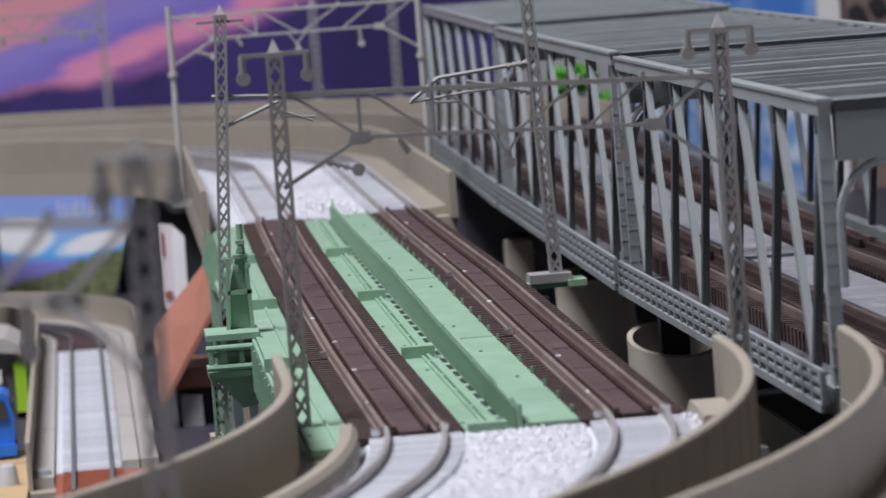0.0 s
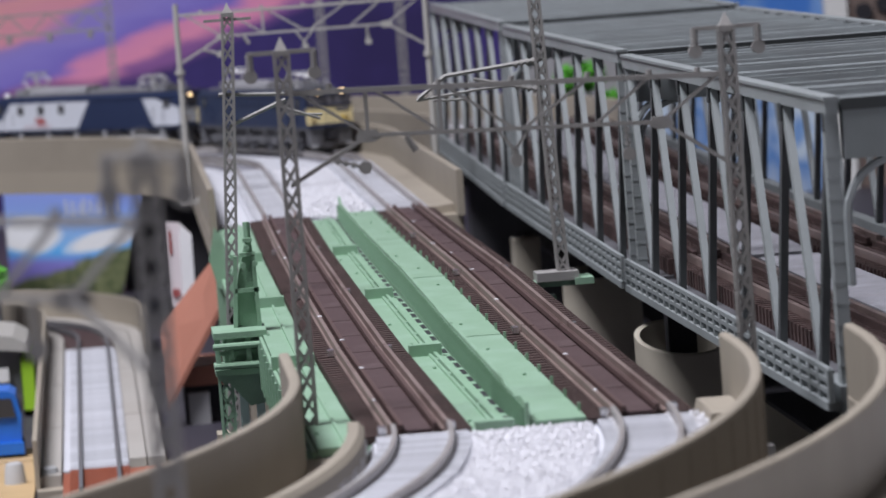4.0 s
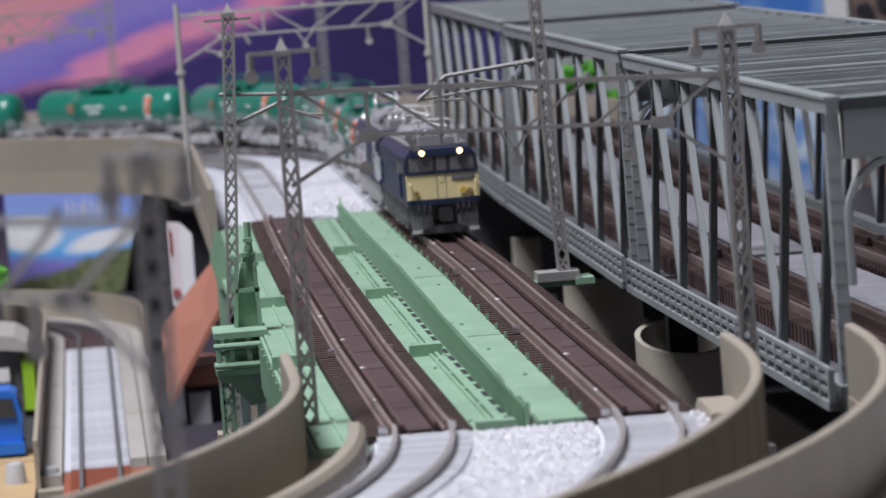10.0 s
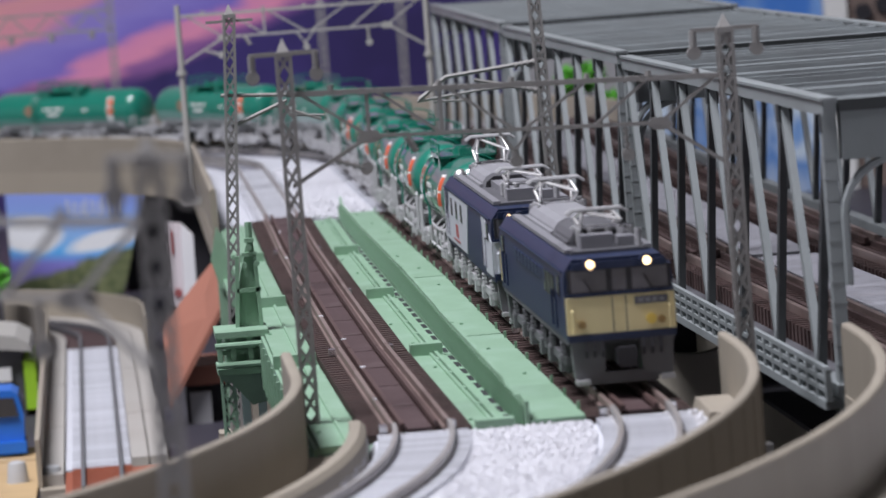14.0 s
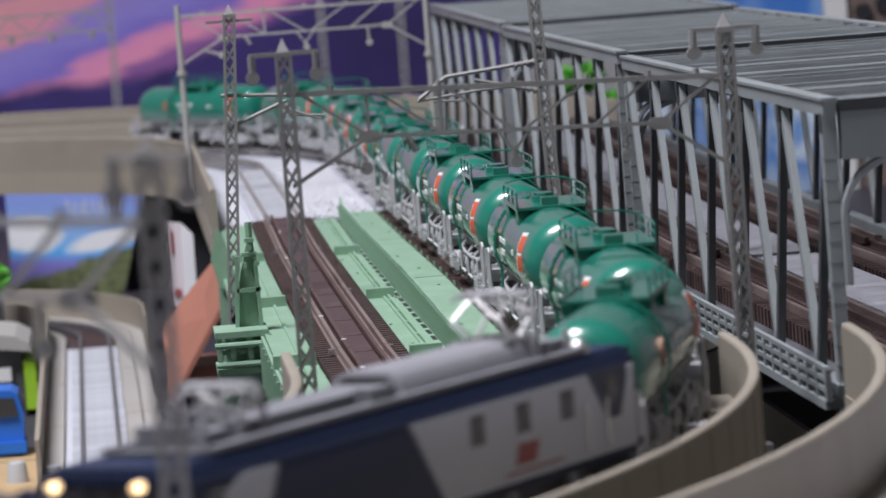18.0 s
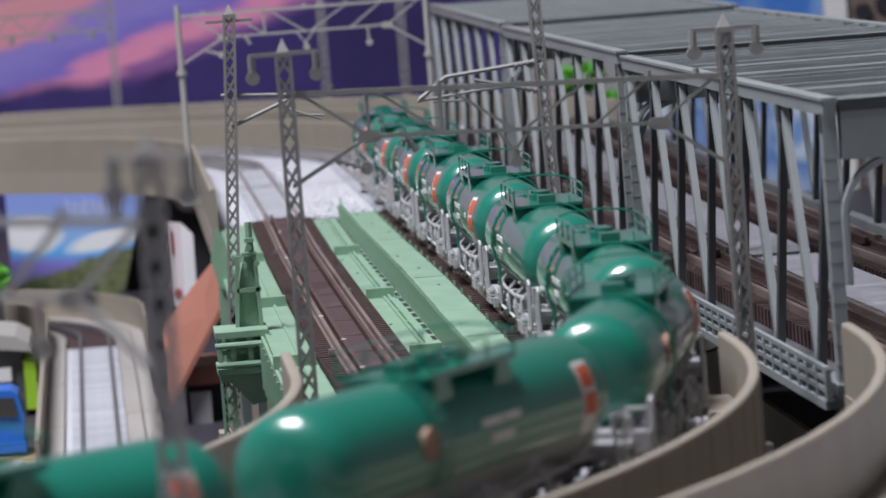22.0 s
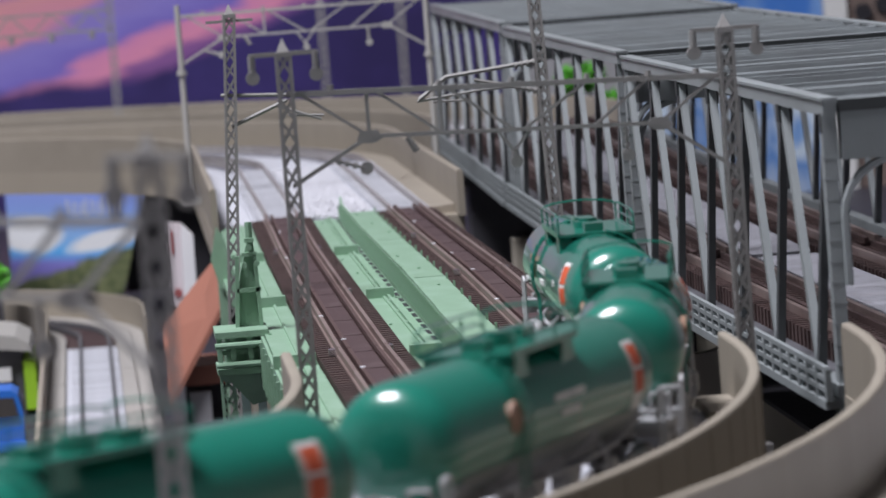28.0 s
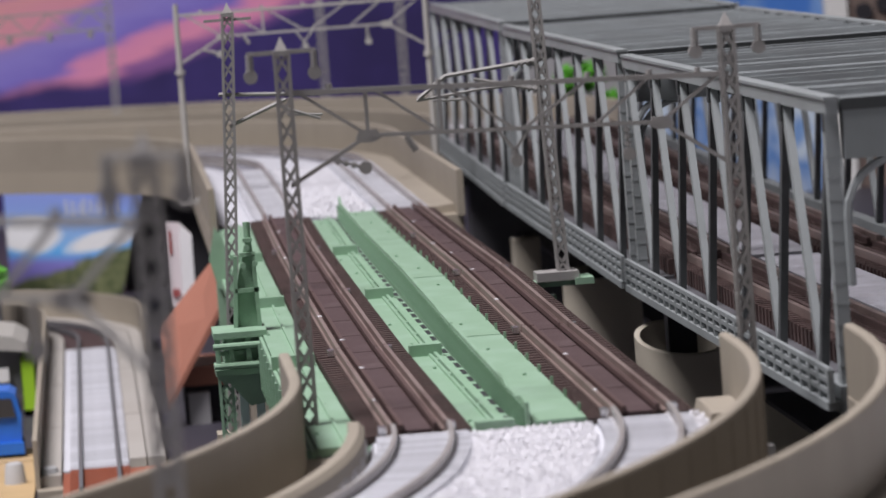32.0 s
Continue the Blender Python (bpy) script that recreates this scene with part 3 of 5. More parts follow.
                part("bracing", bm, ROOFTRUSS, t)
        bm = bmesh.new()
        box(bm, xl + 1.6, xr - 1.6, y0, y1, -9, -5)
        part("floor", bm, DARKG, t)
        bm = bmesh.new()
        box(bm, 61.5, 74.5, y0, y1, -5, -2)
        part("centre_walk", bm, LILAC, t)
        for u in (51.5, 84.5):
            for i in range(int((y1 - y0) / 4)):
                piece("sleeper", tie, t, u, y0 + 4 * i + 2, 0)
            for d in (-4.85, -2.6, 2.6, 4.85):
                bm = bmesh.new()
                box(bm, u + d - .5, u + d + .5, y0, y1, -1.6, 0 if abs(d) > 3 else -.4)
                part("rail", bm, RAIL if abs(d) > 3 else BROWN, t)
        # side walkway with a railing of square openings
        bm = bmesh.new()
        box(bm, 32.3, 34.6, y0, y1, -6.8, -5.4)
        part("walkway_beam", bm, GREY, t)
        for z in (-3.75, -2.0, -0.35):
            bm = bmesh.new()
            box(bm, 32.5, 33.3, y0, y1, z - .38, z + .38)
            part("railing_bar", bm, GREY, t)
        m = int((y1 - y0) / 8.6)
        for i in range(m + 1):
            piece("railing_post", bar, t, 32.9, y0 + (y1 - y0) * i / m, 0)
        lean_span(t, y0, y1, low_ends, top_ends)
    for y in (4, 808):
        p = thing("truss_pier", (69, y, -ZR), "dark pier under the truss bridge", "pier", "truss piers")
        bm = bmesh.new()
        box(bm, 44, 94, y - 8, y + 8, -ZR, -16)
        part("shaft", bm, DARKG, p)
        bm = bmesh.new()
        box(bm, 40, 98, y - 9, y + 9, -16, -12)
        part("cap", bm, DARKG, p)
    # cream card tubes that carry the truss
    for x, y, slant in ((44.0, 275, 0.30), (48.0, 455, 0.1), (90, 205, 0), (90, 400, 0), (90, 600, 0)):
        p = thing("card_tube", (x, y, -ZR), "cream card tube standing as a pillar under the truss", "tube", "card tube pillars")
        bm = bmesh.new()
        n, ro, ri, top = 32, 10.2, 9.0, -19.2 if slant else -12.5
        ring = []
        for r, z in ((ro, None), (ro, top), (ri, top), (ri, None)):
            around = [(r * math.cos(2 * math.pi * k / n), r * math.sin(2 * math.pi * k / n)) for k in range(n)]
            ring.append([bm.verts.new((x + u, y + v, -ZR if z is None else z + slant * (v - 0.25 * u))) for u, v in around])
        for a, b in zip(ring, ring[1:] + ring[:1]):
            for k in range(n):
                bm.faces.new((a[k], a[(k + 1) % n], b[(k + 1) % n], b[k]))
        part("wall", bm, CONCRETE, p, smooth=True)
        bm = bmesh.new()
        tube(bm, (x, y, -27), (x, y, -26), ri, n)
        part("plug", bm, BLACK, p)
        bm = bmesh.new()
        box(bm, x - 3, x + 3, y - 3, y + 3, -26, -9)
        part("post", bm, BLACK, p)
    bm = bmesh.new()
    box(bm, 60, 98, 100, 800, -34, -33)
    solid("shelf", bm, BLACK, "black board lying under the truss", "board")
    bm = bmesh.new()
    box(bm, 38.5, 46, 588, 600, -ZR, -19.5)
    solid("block", bm, CONCRETE, "small cream block beside the truss", "block", "")


# ---------------------------------------------------------------- catenary masts
def lattice_mast(t, x, y, z0, z1, w, mat, lean=0.0, pitch=3.4, single=True):
    def at(u, v, z):
        return x + u + lean * (z - z0), y + v, z
    for a in (-1, 1):
        for b in (-1, 1):
            bm = bmesh.new()
            beam(bm, at(a * w / 2, b * w / 2, z0), at(a * w / 2, b * w / 2, z1), 0.55)
            part("mast_post", bm, mat, t)
    n = int((z1 - z0) / pitch)
    dz = (z1 - z0) / n
    if single:
        for axis in (0, 1):
            bm = bmesh.new()
            for q in (-1, 1):
                a, b = (-w / 2, q * -dz / 2), (w / 2, q * dz / 2)
                if axis == 0:
                    beam(bm, (a[0], 0, a[1]), (b[0], 0, b[1]), 0.42, 0.3, (0, 1, 0))
                else:
                    beam(bm, (0, a[0], a[1]), (0, b[0], b[1]), 0.42, 0.3, (1, 0, 0))
            cross = mesh_of("lacing", bm, mat)
            for b in (-1, 1):
                for i in range(n):
                    c = at(0 if axis == 0 else b * w / 2, b * w / 2 if axis == 0 else 0, z0 + dz * (i + .5))
                    piece("lacing", cross, t, *c)
    else:
        bm = bmesh.new()
        for i in range(n):
            za, zb = z0 + dz * i, z0 + dz * (i + 1)
            for b in (-1, 1):
                for q in (-1, 1):
                    beam(bm, at(-q * w / 2, b * w / 2, za), at(q * w / 2, b * w / 2, zb), 0.42, 0.3, (0, 1, 0))
                    beam(bm, at(b * w / 2, -q * w / 2, za), at(b * w / 2, q * w / 2, zb), 0.42, 0.3, (1, 0, 0))
        tagged(part("lacing", bm, mat, t), kind="stuff")
    bm = bmesh.new()
    cx, cy, _ = at(0, 0, z1)
    box(bm, cx - w / 2 - .3, cx + w / 2 + .3, cy - w / 2 - .3, cy + w / 2 + .3, z1 - .8, z1 + .1)
    vs = [bm.verts.new((cx + a * (w / 2 - .1), cy + b * (w / 2 - .1), z1 + .1)) for a, b in ((-1, -1), (1, -1), (1, 1), (-1, 1))]
    tip = bm.verts.new((cx, cy, z1 + 2.3))
    for i in range(4):
        bm.faces.new((vs[i], vs[(i + 1) % 4], tip))
    part("cap", bm, mat, t)


def insulators(bm, p, q, r=0.7, k=4):
    p, q = Vector(p), Vector(q)
    for i in range(k):
        c = p + (q - p) * (i + 0.5) / k
        d = (q - p).normalized() * 0.28
        tube(bm, c - d, c + d, r, 8)
    tube(bm, p, q, 0.3, 6)


def build_gantry(a, b, ztop, zbeam, zfoot, mat, label, posts="lattice", arms=False):
    """A gantry between two feet a and b (x, y)."""
    a, b = Vector((*a, 0)), Vector((*b, 0))
    t = thing("catenary_gantry", ((a.x + b.x) / 2, (a.y + b.y) / 2, zfoot), label, "catenary gantry", "catenary gantries")
    way = (b - a).normalized()

    beams = zbeam if isinstance(zbeam, tuple) else (zbeam, zbeam)

    def at(f, z):
        """A point at fraction f of the span, z below the top chord."""
        p = a + (b - a) * f
        return p.x, p.y, beams[0] + (beams[1] - beams[0]) * f + z
    tops = ztop if isinstance(ztop, tuple) else (ztop, ztop)
    for p, ztop in zip((a, b), tops):
        if posts == "lattice":
            lattice_mast(t, p.x, p.y, zfoot, ztop, 2.1, mat)
        else:
            bm = bmesh.new()
            tube(bm, (p.x, p.y, zfoot), (p.x, p.y, ztop), 1.0, 10, 0.8)
            part("mast_post", bm, mat, t, smooth=True)
            bm = bmesh.new()
            tube(bm, (p.x, p.y, zfoot + 37), (p.x, p.y, zfoot + 38.4), 1.5, 10)
            part("collar", bm, mat, t)
        bm = bmesh.new()
        box(bm, p.x - 3, p.x + 3, p.y - 2, p.y + 2, zfoot - 1.6, zfoot)
        part("foot", bm, mat, t)
        if arms:
            bm = bmesh.new()
            q = p + Vector((0, 0, ztop - 0.2))
            beam(bm, q - way * 5.4, q + way * 5.4, 0.7)
            part("cross_arm", bm, mat, t)
            for d in (-5.0, 5.0):
                bm = bmesh.new()
                e = q + way * d
                insulators(bm, e, e - Vector((0, 0, 2.7)), 0.62)
                tube(bm, e - Vector((0, 0.5, 3.5)), e - Vector((0, -0.5, 3.5)), 1.1, 14)
                part("insulator", bm, mat, t)
    d, f1, f2 = 7.1, 0.18, 0.84
    bm = bmesh.new()
    beam(bm, at(0, 0), at(1, 0), 1.0, 0.85)
    part("top_chord", bm, mat, t)
    bm = bmesh.new()
    beam(bm, at(f1, -d), at(f2, -d), 0.8, 0.65)
    part("bottom_chord", bm, mat, t)
    for f, g in ((0, f1), (1, f2)):
        bm = bmesh.new()
        beam(bm, at(f, -d - 7.4), at(g, -d), 0.75, 0.65)
        part("knee_brace", bm, mat, t)
        bm = bmesh.new()
        c = Vector(at(g, -d))
        prism(bm, [(c.x - 2.0, c.z - .5), (c.x - .8, c.z - 1.1), (c.x + .8, c.z - 1.1), (c.x + 2.0, c.z - .5), (c.x + 1.4, c.z + .9), (c.x - 1.4, c.z + .9)], "y", c.y - .35, c.y + .35)
        part("gusset", bm, mat, t)
    webs = ((0.03, 0, f1, -d), (f1, 0, f1, -d), (0.2, 0, 0.345, -d), (0.345, 0, 0.345, -d), (0.36, 0, 0.51, -d), (0.68, 0, 0.53, -d),
            (0.82, 0, 0.69, -d), (0.975, 0, f2, -d), (0.47, -d, 0.505, -d - 3.4), (0.545, -d, 0.505, -d - 3.4))
    for f, z, g, w in webs:
        bm = bmesh.new()
        beam(bm, at(f, z), at(g, w), 0.6, 0.5)
        part("web", bm, mat, t)
    for f in (0.1, 0.345, 0.51, 0.68, 0.82, 0.93):
        bm = bmesh.new()
        c = Vector(at(f, .4))
        tube(bm, c, c + Vector((0, 0, 0.8)), 0.5, 8)
        part("bolt", bm, mat, t)
    # hanging insulators for the contact wires
    for f, z, side, drop in ((0.10, -d - 3.6, 4.8, -1.6), (0.265, -d - 0.4, 1.4, -2.4), (0.505, -d - 3.4, 0.3, -1.6), (0.76, -d - 0.4, 0.2, -4.4)):
        bm = bmesh.new()
        c = Vector(at(f, z))
        e = c + way * side + Vector((0, 0, drop))
        insulators(bm, c, e, 0.55, 4)
        if f != 0.265:
            tube(bm, e - Vector((0, 0.5, 0)), e + Vector((0, 0.5, 0)), 1.05, 12)
        part("insulator", bm, mat, t)
    return t


def build_masts():
    build_gantry((-47.5, 32), (22.2, 32), (55.8, 54.4), (49.2, 46.9), -12, MAST, "grey lattice catenary gantry spanning both tracks", arms=True)
    build_gantry((-54, 625), (20.5, 625), 56, 52.6, -2, PALE, "pale grey tubular catenary gantry over the curve", "tube")
    build_gantry((-118, -188), (-71.5, -241), 55, 49.0, -13, MAST, "grey lattice catenary gantry over the near curve", arms=True)
    for x, y, h in ((-74, 1080, 60), (12, 1085, 46), (43, 1060, 52)):
        t = thing("catenary_mast", (x, y, -12), "grey lattice catenary mast on the far viaduct", "catenary mast", "far catenary masts")
        lattice_mast(t, x, y, -12, h, 2.6, MAST, single=False)
    t = thing("catenary_beam", (-110, 1080, 42), "blurred grey lattice beam between far catenary masts", "catenary beam")
    for z in (42.0, 50.0):
        bm = bmesh.new()
        beam(bm, (-165, 1080, z), (-74, 1080, z), 0.9)
        part("chord", bm, MAST, t)
    for i in range(11):
        bm = bmesh.new()
        x = -164 + i * 8.2
        beam(bm, (x, 1080, 42 if i % 2 else 50), (x + 8.2, 1080, 50 if i % 2 else 42), 0.7)
        part("web", bm, MAST, t)
        if i % 2 == 0:
            bm = bmesh.new()
            tube(bm, (x, 1080, 38.6), (x, 1080, 41.6), 1.1, 8)
            part("insulator", bm, MAST, t)
    t = thing("catenary_mast", (-164, 1080, -12), "grey lattice catenary mast on the far viaduct", "catenary mast", "far catenary masts")
    lattice_mast(t, -164, 1080, -12, 60, 2.6, MAST, single=False)
    # mast beside the outer bridge
    t = thing("catenary_mast", (17.4, 262, -3), "grey lattice catenary mast with cantilever arm", "catenary mast", "catenary masts")
    lattice_mast(t, 18.0, 262, -1.5, 60, 2.1, MAST, lean=-0.035)
    bm = bmesh.new()
    box(bm, 12, 21, 258, 266, -3.4, -1.5)
    part("base_plate", bm, MAST, t)
    bm = bmesh.new()
    box(bm, 9, 23, 259, 265, -4.6, -3.4)
    box(bm, 20, 24, 257, 267, -4.4, -3.0)
    box(bm, 9, 16, 260, 264, -8, -6.5)
    part("bracket", bm, GREEN, t, "light green bracket")
    bm = bmesh.new()
    pipe(bm, [(16.6, 262, 43.6), (-4, 262, 41.6), (-10, 262, 37.2)], 0.5)
    pipe(bm, [(16.6, 262, 37), (2, 262, 40.5)], 0.45)
    pipe(bm, [(-10.4, 262, 36.9), (2, 262, 38.2), (11, 262, 38.6)], 0.35)
    pipe(bm, [(-7, 262, 36.6), (0, 262, 36.4)], 0.3)
    part("cantilever", bm, MAST, t)
    bm = bmesh.new()
    insulators(bm, (15.5, 262, 43.4), (10.5, 262, 42.8), 0.75)
    insulators(bm, (15.5, 262, 37.2), (10.5, 262, 38.4), 0.75)
    part("insulator", bm, MAST, t)
    # mast beside the inner bridge
    t = thing("catenary_mast", (-53.5, 262, -30), "grey lattice catenary mast with cantilever arm", "catenary mast", "catenary masts")
    lattice_mast(t, -54.2, 262, -30, 58.4, 2.1, MAST, lean=0.06)
    bm = bmesh.new()
    box(bm, -58, -50, 258, 266, -ZR, -30)
    part("base_block", bm, TAN, t)
    bm = bmesh.new()
    beam(bm, (-54, 262, 57), (-44, 262, 57), 0.6)
    pipe(bm, [(-52, 262, 41.4), (-30, 262, 40.0)], 0.45)
    pipe(bm, [(-50.2, 262, 34.6), (-38, 262, 39.4)], 0.45)
    pipe(bm, [(-40, 262, 38.2), (-31, 262, 34.8)], 0.35)
    pipe(bm, [(-38, 262, 36.2), (-30.5, 262, 35.6)], 0.3)
    part("cantilever", bm, MAST, t)


# ---------------------------------------------------------------- low line beside the bridges
def build_low_line():
    t = thing("low_viaduct", (-86, 600, -ZR), "beige low track bed with grey slabs, snowy ballast and curved wall", "track bed", "", "structure")

    def low(y):
        """The centre line: a straight, then a curve to the left."""
        if y <= 800:
            return -85.4 - (y - 445) * 0.0081, y, 1.0, 0.0
        a = (y - 800) / 139
        return -88.3 - 139 + 139 * math.cos(a), 800 + 139 * math.sin(a), math.cos(a), math.sin(a)

    def run(a, b, n):
        return [low(a + (b - a) * i / n) for i in range(n + 1)]
    for nm, pr, mat, a, b in (("deck", rect(-16, 17.5, -ZR, -60.4), TAN, 425, 1010), ("wall", rect(-16.4, -15.2, -60.4, -48), TAN, 430, 1010),
                              ("wall", rect(17, 18.4, -60.4, -48), TAN, 760, 1010),
                              ("ballast_bed", rect(-9.3, 7.2, -60.3, -58.6), WHITE, 448, 775), ("dark_ballast", rect(-9.2, 7.1, -60.35, -59), PLANK, 776, 1010),
                              ("red_bed", rect(-9.4, 17.2, -60.3, -59.0), BRICK, 400, 447)):
        bm = bmesh.new()
        sweep(bm, pr, run(a, b, 40))
        part(nm, bm, mat, t)
    for d in (-4.85, 4.85):
        bm = bmesh.new()
        sweep(bm, rect(d - .5, d + .5, -58.6, -56.9), run(400, 1010, 60))
        part("rail", bm, SKIRT, t)
    bm = bmesh.new()
    box(bm, -7.6, 7.6, -.9, .9, -58.9, -58.0)
    tie = mesh_of("sleeper", bm, SNOWTIE)
    bm = bmesh.new()
    box(bm, -7.6, 7.6, -.9, .9, -59.3, -58.3)
    tie2 = mesh_of("sleeper", bm, BRICK)
    for k in range(80):
        x, y, nx, ny = low(450 + k * 4.0)
        piece("sleeper", tie, t, x, y, 0)
    for k in range(12):
        x, y, nx, ny = low(402 + k * 4.0)
        piece("sleeper", tie2, t, x, y, 0)
    # slabs on both sides, with joints
    for u0, u1, ys in ((-15.0, -9.8, (432, 540, 655, 770, 880)), (7.8, 12.2, (455, 560, 690, 820, 930)), (12.6, 17.0, (455, 560, 690, 820, 930))):
        for a, b in zip(ys, ys[1:]):
            bm = bmesh.new()
            sweep(bm, rect(u0, u1, -60.4, -57.6), run(a + .6, b - .6, 10))
            part("slab", bm, SLABG, t)


# ---------------------------------------------------------------- scenery, pictures and clutter
def leaf_ball(bm, c, r, count, size, rng):
    for _ in range(count):
        d = Vector((rng.gauss(0, 1), rng.gauss(0, 1), rng.gauss(0, 1))).normalized() * r * rng.uniform(0.35, 1.0)
        p = Vector(c) + d
        u = Vector((rng.gauss(0, 1), rng.gauss(0, 1), rng.gauss(0, 1))).normalized()
        v = u.orthogonal().normalized()
        q = [p - u * size, p + v * size * .6, p + u * size, p - v * size * .6]
        bm.faces.new([bm.verts.new(w) for w in q])


def picture_mat(name, build):
    m = bpy.data.materials.new(name)
    m.use_nodes = True
    nt = m.node_tree
    nt.nodes["Principled BSDF"].inputs["Roughness"].default_value = 0.5
    tc = nt.nodes.new("ShaderNodeTexCoord")
    sep = nt.nodes.new("ShaderNodeSeparateXYZ")
    nt.links.new(tc.outputs["Object"], sep.inputs[0])
    build(nt, tc, sep, nt.nodes["Principled BSDF"].inputs["Base Color"])
    return m


def math_node(nt, op, a, b=None, c=None):
    n = nt.nodes.new("ShaderNodeMath")
    n.operation = op
    for k, v in enumerate((a, b, c)):
        if v is None:
            continue
        if isinstance(v, (int, float)):
            n.inputs[k].default_value = v
        else:
            nt.links.new(v, n.inputs[k])
    return n.outputs[0]


def ramp_node(nt, fac, stops):
    r = nt.nodes.new("ShaderNodeValToRGB")
    while len(r.color_ramp.elements) < len(stops):
        r.color_ramp.elements.new(0.5)
    for e, (p, c) in zip(r.color_ramp.elements, stops):
        e.position, e.color = p, (*c, 1)
    nt.links.new(fac, r.inputs[0])
    return r.outputs[0]


def noise_node(nt, tc, scale, detail=4, stretch_x=1.0, stretch_z=1.0, tilt=0.0):
    mp = nt.nodes.new("ShaderNodeMapping")
    mp.inputs["Rotation"].default_value = (0, radians(tilt), 0)
    mp.inputs["Scale"].default_value = (stretch_x, 1, stretch_z)
    nt.links.new(tc.outputs["Object"], mp.inputs[0])
    n = nt.nodes.new("ShaderNodeTexNoise")
    n.inputs["Scale"].default_value, n.inputs["Detail"].default_value = scale, detail
    nt.links.new(mp.outputs[0], n.inputs["Vector"])
    return n.outputs["Fac"]


def plane_node(nt, sep, x, z, c):
    """A slanting measure across a printed sheet: x and z times their weights, plus c."""
    return math_node(nt, "ADD", math_node(nt, "MULTIPLY_ADD", sep.outputs[0], x, c), math_node(nt, "MULTIPLY", sep.outputs[2], z))


def mix_node(nt, fac, a, b):
    """Blends two colours (sockets or tuples) by a clamped factor."""
    mx = nt.nodes.new("ShaderNodeMix")
    mx.data_type, mx.clamp_factor = "RGBA", True
    nt.links.new(fac, mx.inputs["Factor"])
    for key, v in (("A", a), ("B", b)):
        if isinstance(v, tuple):
            mx.inputs[key].default_value = (*v, 1)
        else:
            nt.links.new(v, mx.inputs[key])
    return mx.outputs["Result"]


def wave_node(nt, tc, scale, amount, detail=4, stretch_x=1.0, stretch_z=1.0, tilt=0.0):
    return math_node(nt, "MULTIPLY", math_node(nt, "SUBTRACT", noise_node(nt, tc, scale, detail, stretch_x, stretch_z, tilt), 0.5), amount)


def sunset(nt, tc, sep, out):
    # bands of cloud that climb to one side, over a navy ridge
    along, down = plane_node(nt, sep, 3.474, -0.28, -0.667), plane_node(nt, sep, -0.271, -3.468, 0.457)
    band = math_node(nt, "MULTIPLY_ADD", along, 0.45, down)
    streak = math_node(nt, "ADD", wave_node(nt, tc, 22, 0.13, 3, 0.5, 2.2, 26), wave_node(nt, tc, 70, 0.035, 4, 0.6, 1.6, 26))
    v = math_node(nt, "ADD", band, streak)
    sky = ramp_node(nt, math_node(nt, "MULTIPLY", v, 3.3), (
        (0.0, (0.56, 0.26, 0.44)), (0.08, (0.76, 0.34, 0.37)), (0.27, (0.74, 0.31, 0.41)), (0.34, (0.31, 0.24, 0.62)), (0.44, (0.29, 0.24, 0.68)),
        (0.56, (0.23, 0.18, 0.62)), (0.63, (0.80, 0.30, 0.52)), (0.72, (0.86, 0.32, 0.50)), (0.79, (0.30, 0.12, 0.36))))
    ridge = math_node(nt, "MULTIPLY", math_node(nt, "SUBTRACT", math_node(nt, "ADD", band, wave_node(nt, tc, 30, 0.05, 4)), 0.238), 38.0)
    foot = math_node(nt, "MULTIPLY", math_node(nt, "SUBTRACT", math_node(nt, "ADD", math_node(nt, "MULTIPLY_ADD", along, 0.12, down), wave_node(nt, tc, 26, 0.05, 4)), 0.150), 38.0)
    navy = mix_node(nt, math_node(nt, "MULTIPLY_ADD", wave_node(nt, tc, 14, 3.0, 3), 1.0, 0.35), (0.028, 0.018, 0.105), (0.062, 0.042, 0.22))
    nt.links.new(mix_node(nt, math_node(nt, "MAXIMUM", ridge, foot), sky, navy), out)


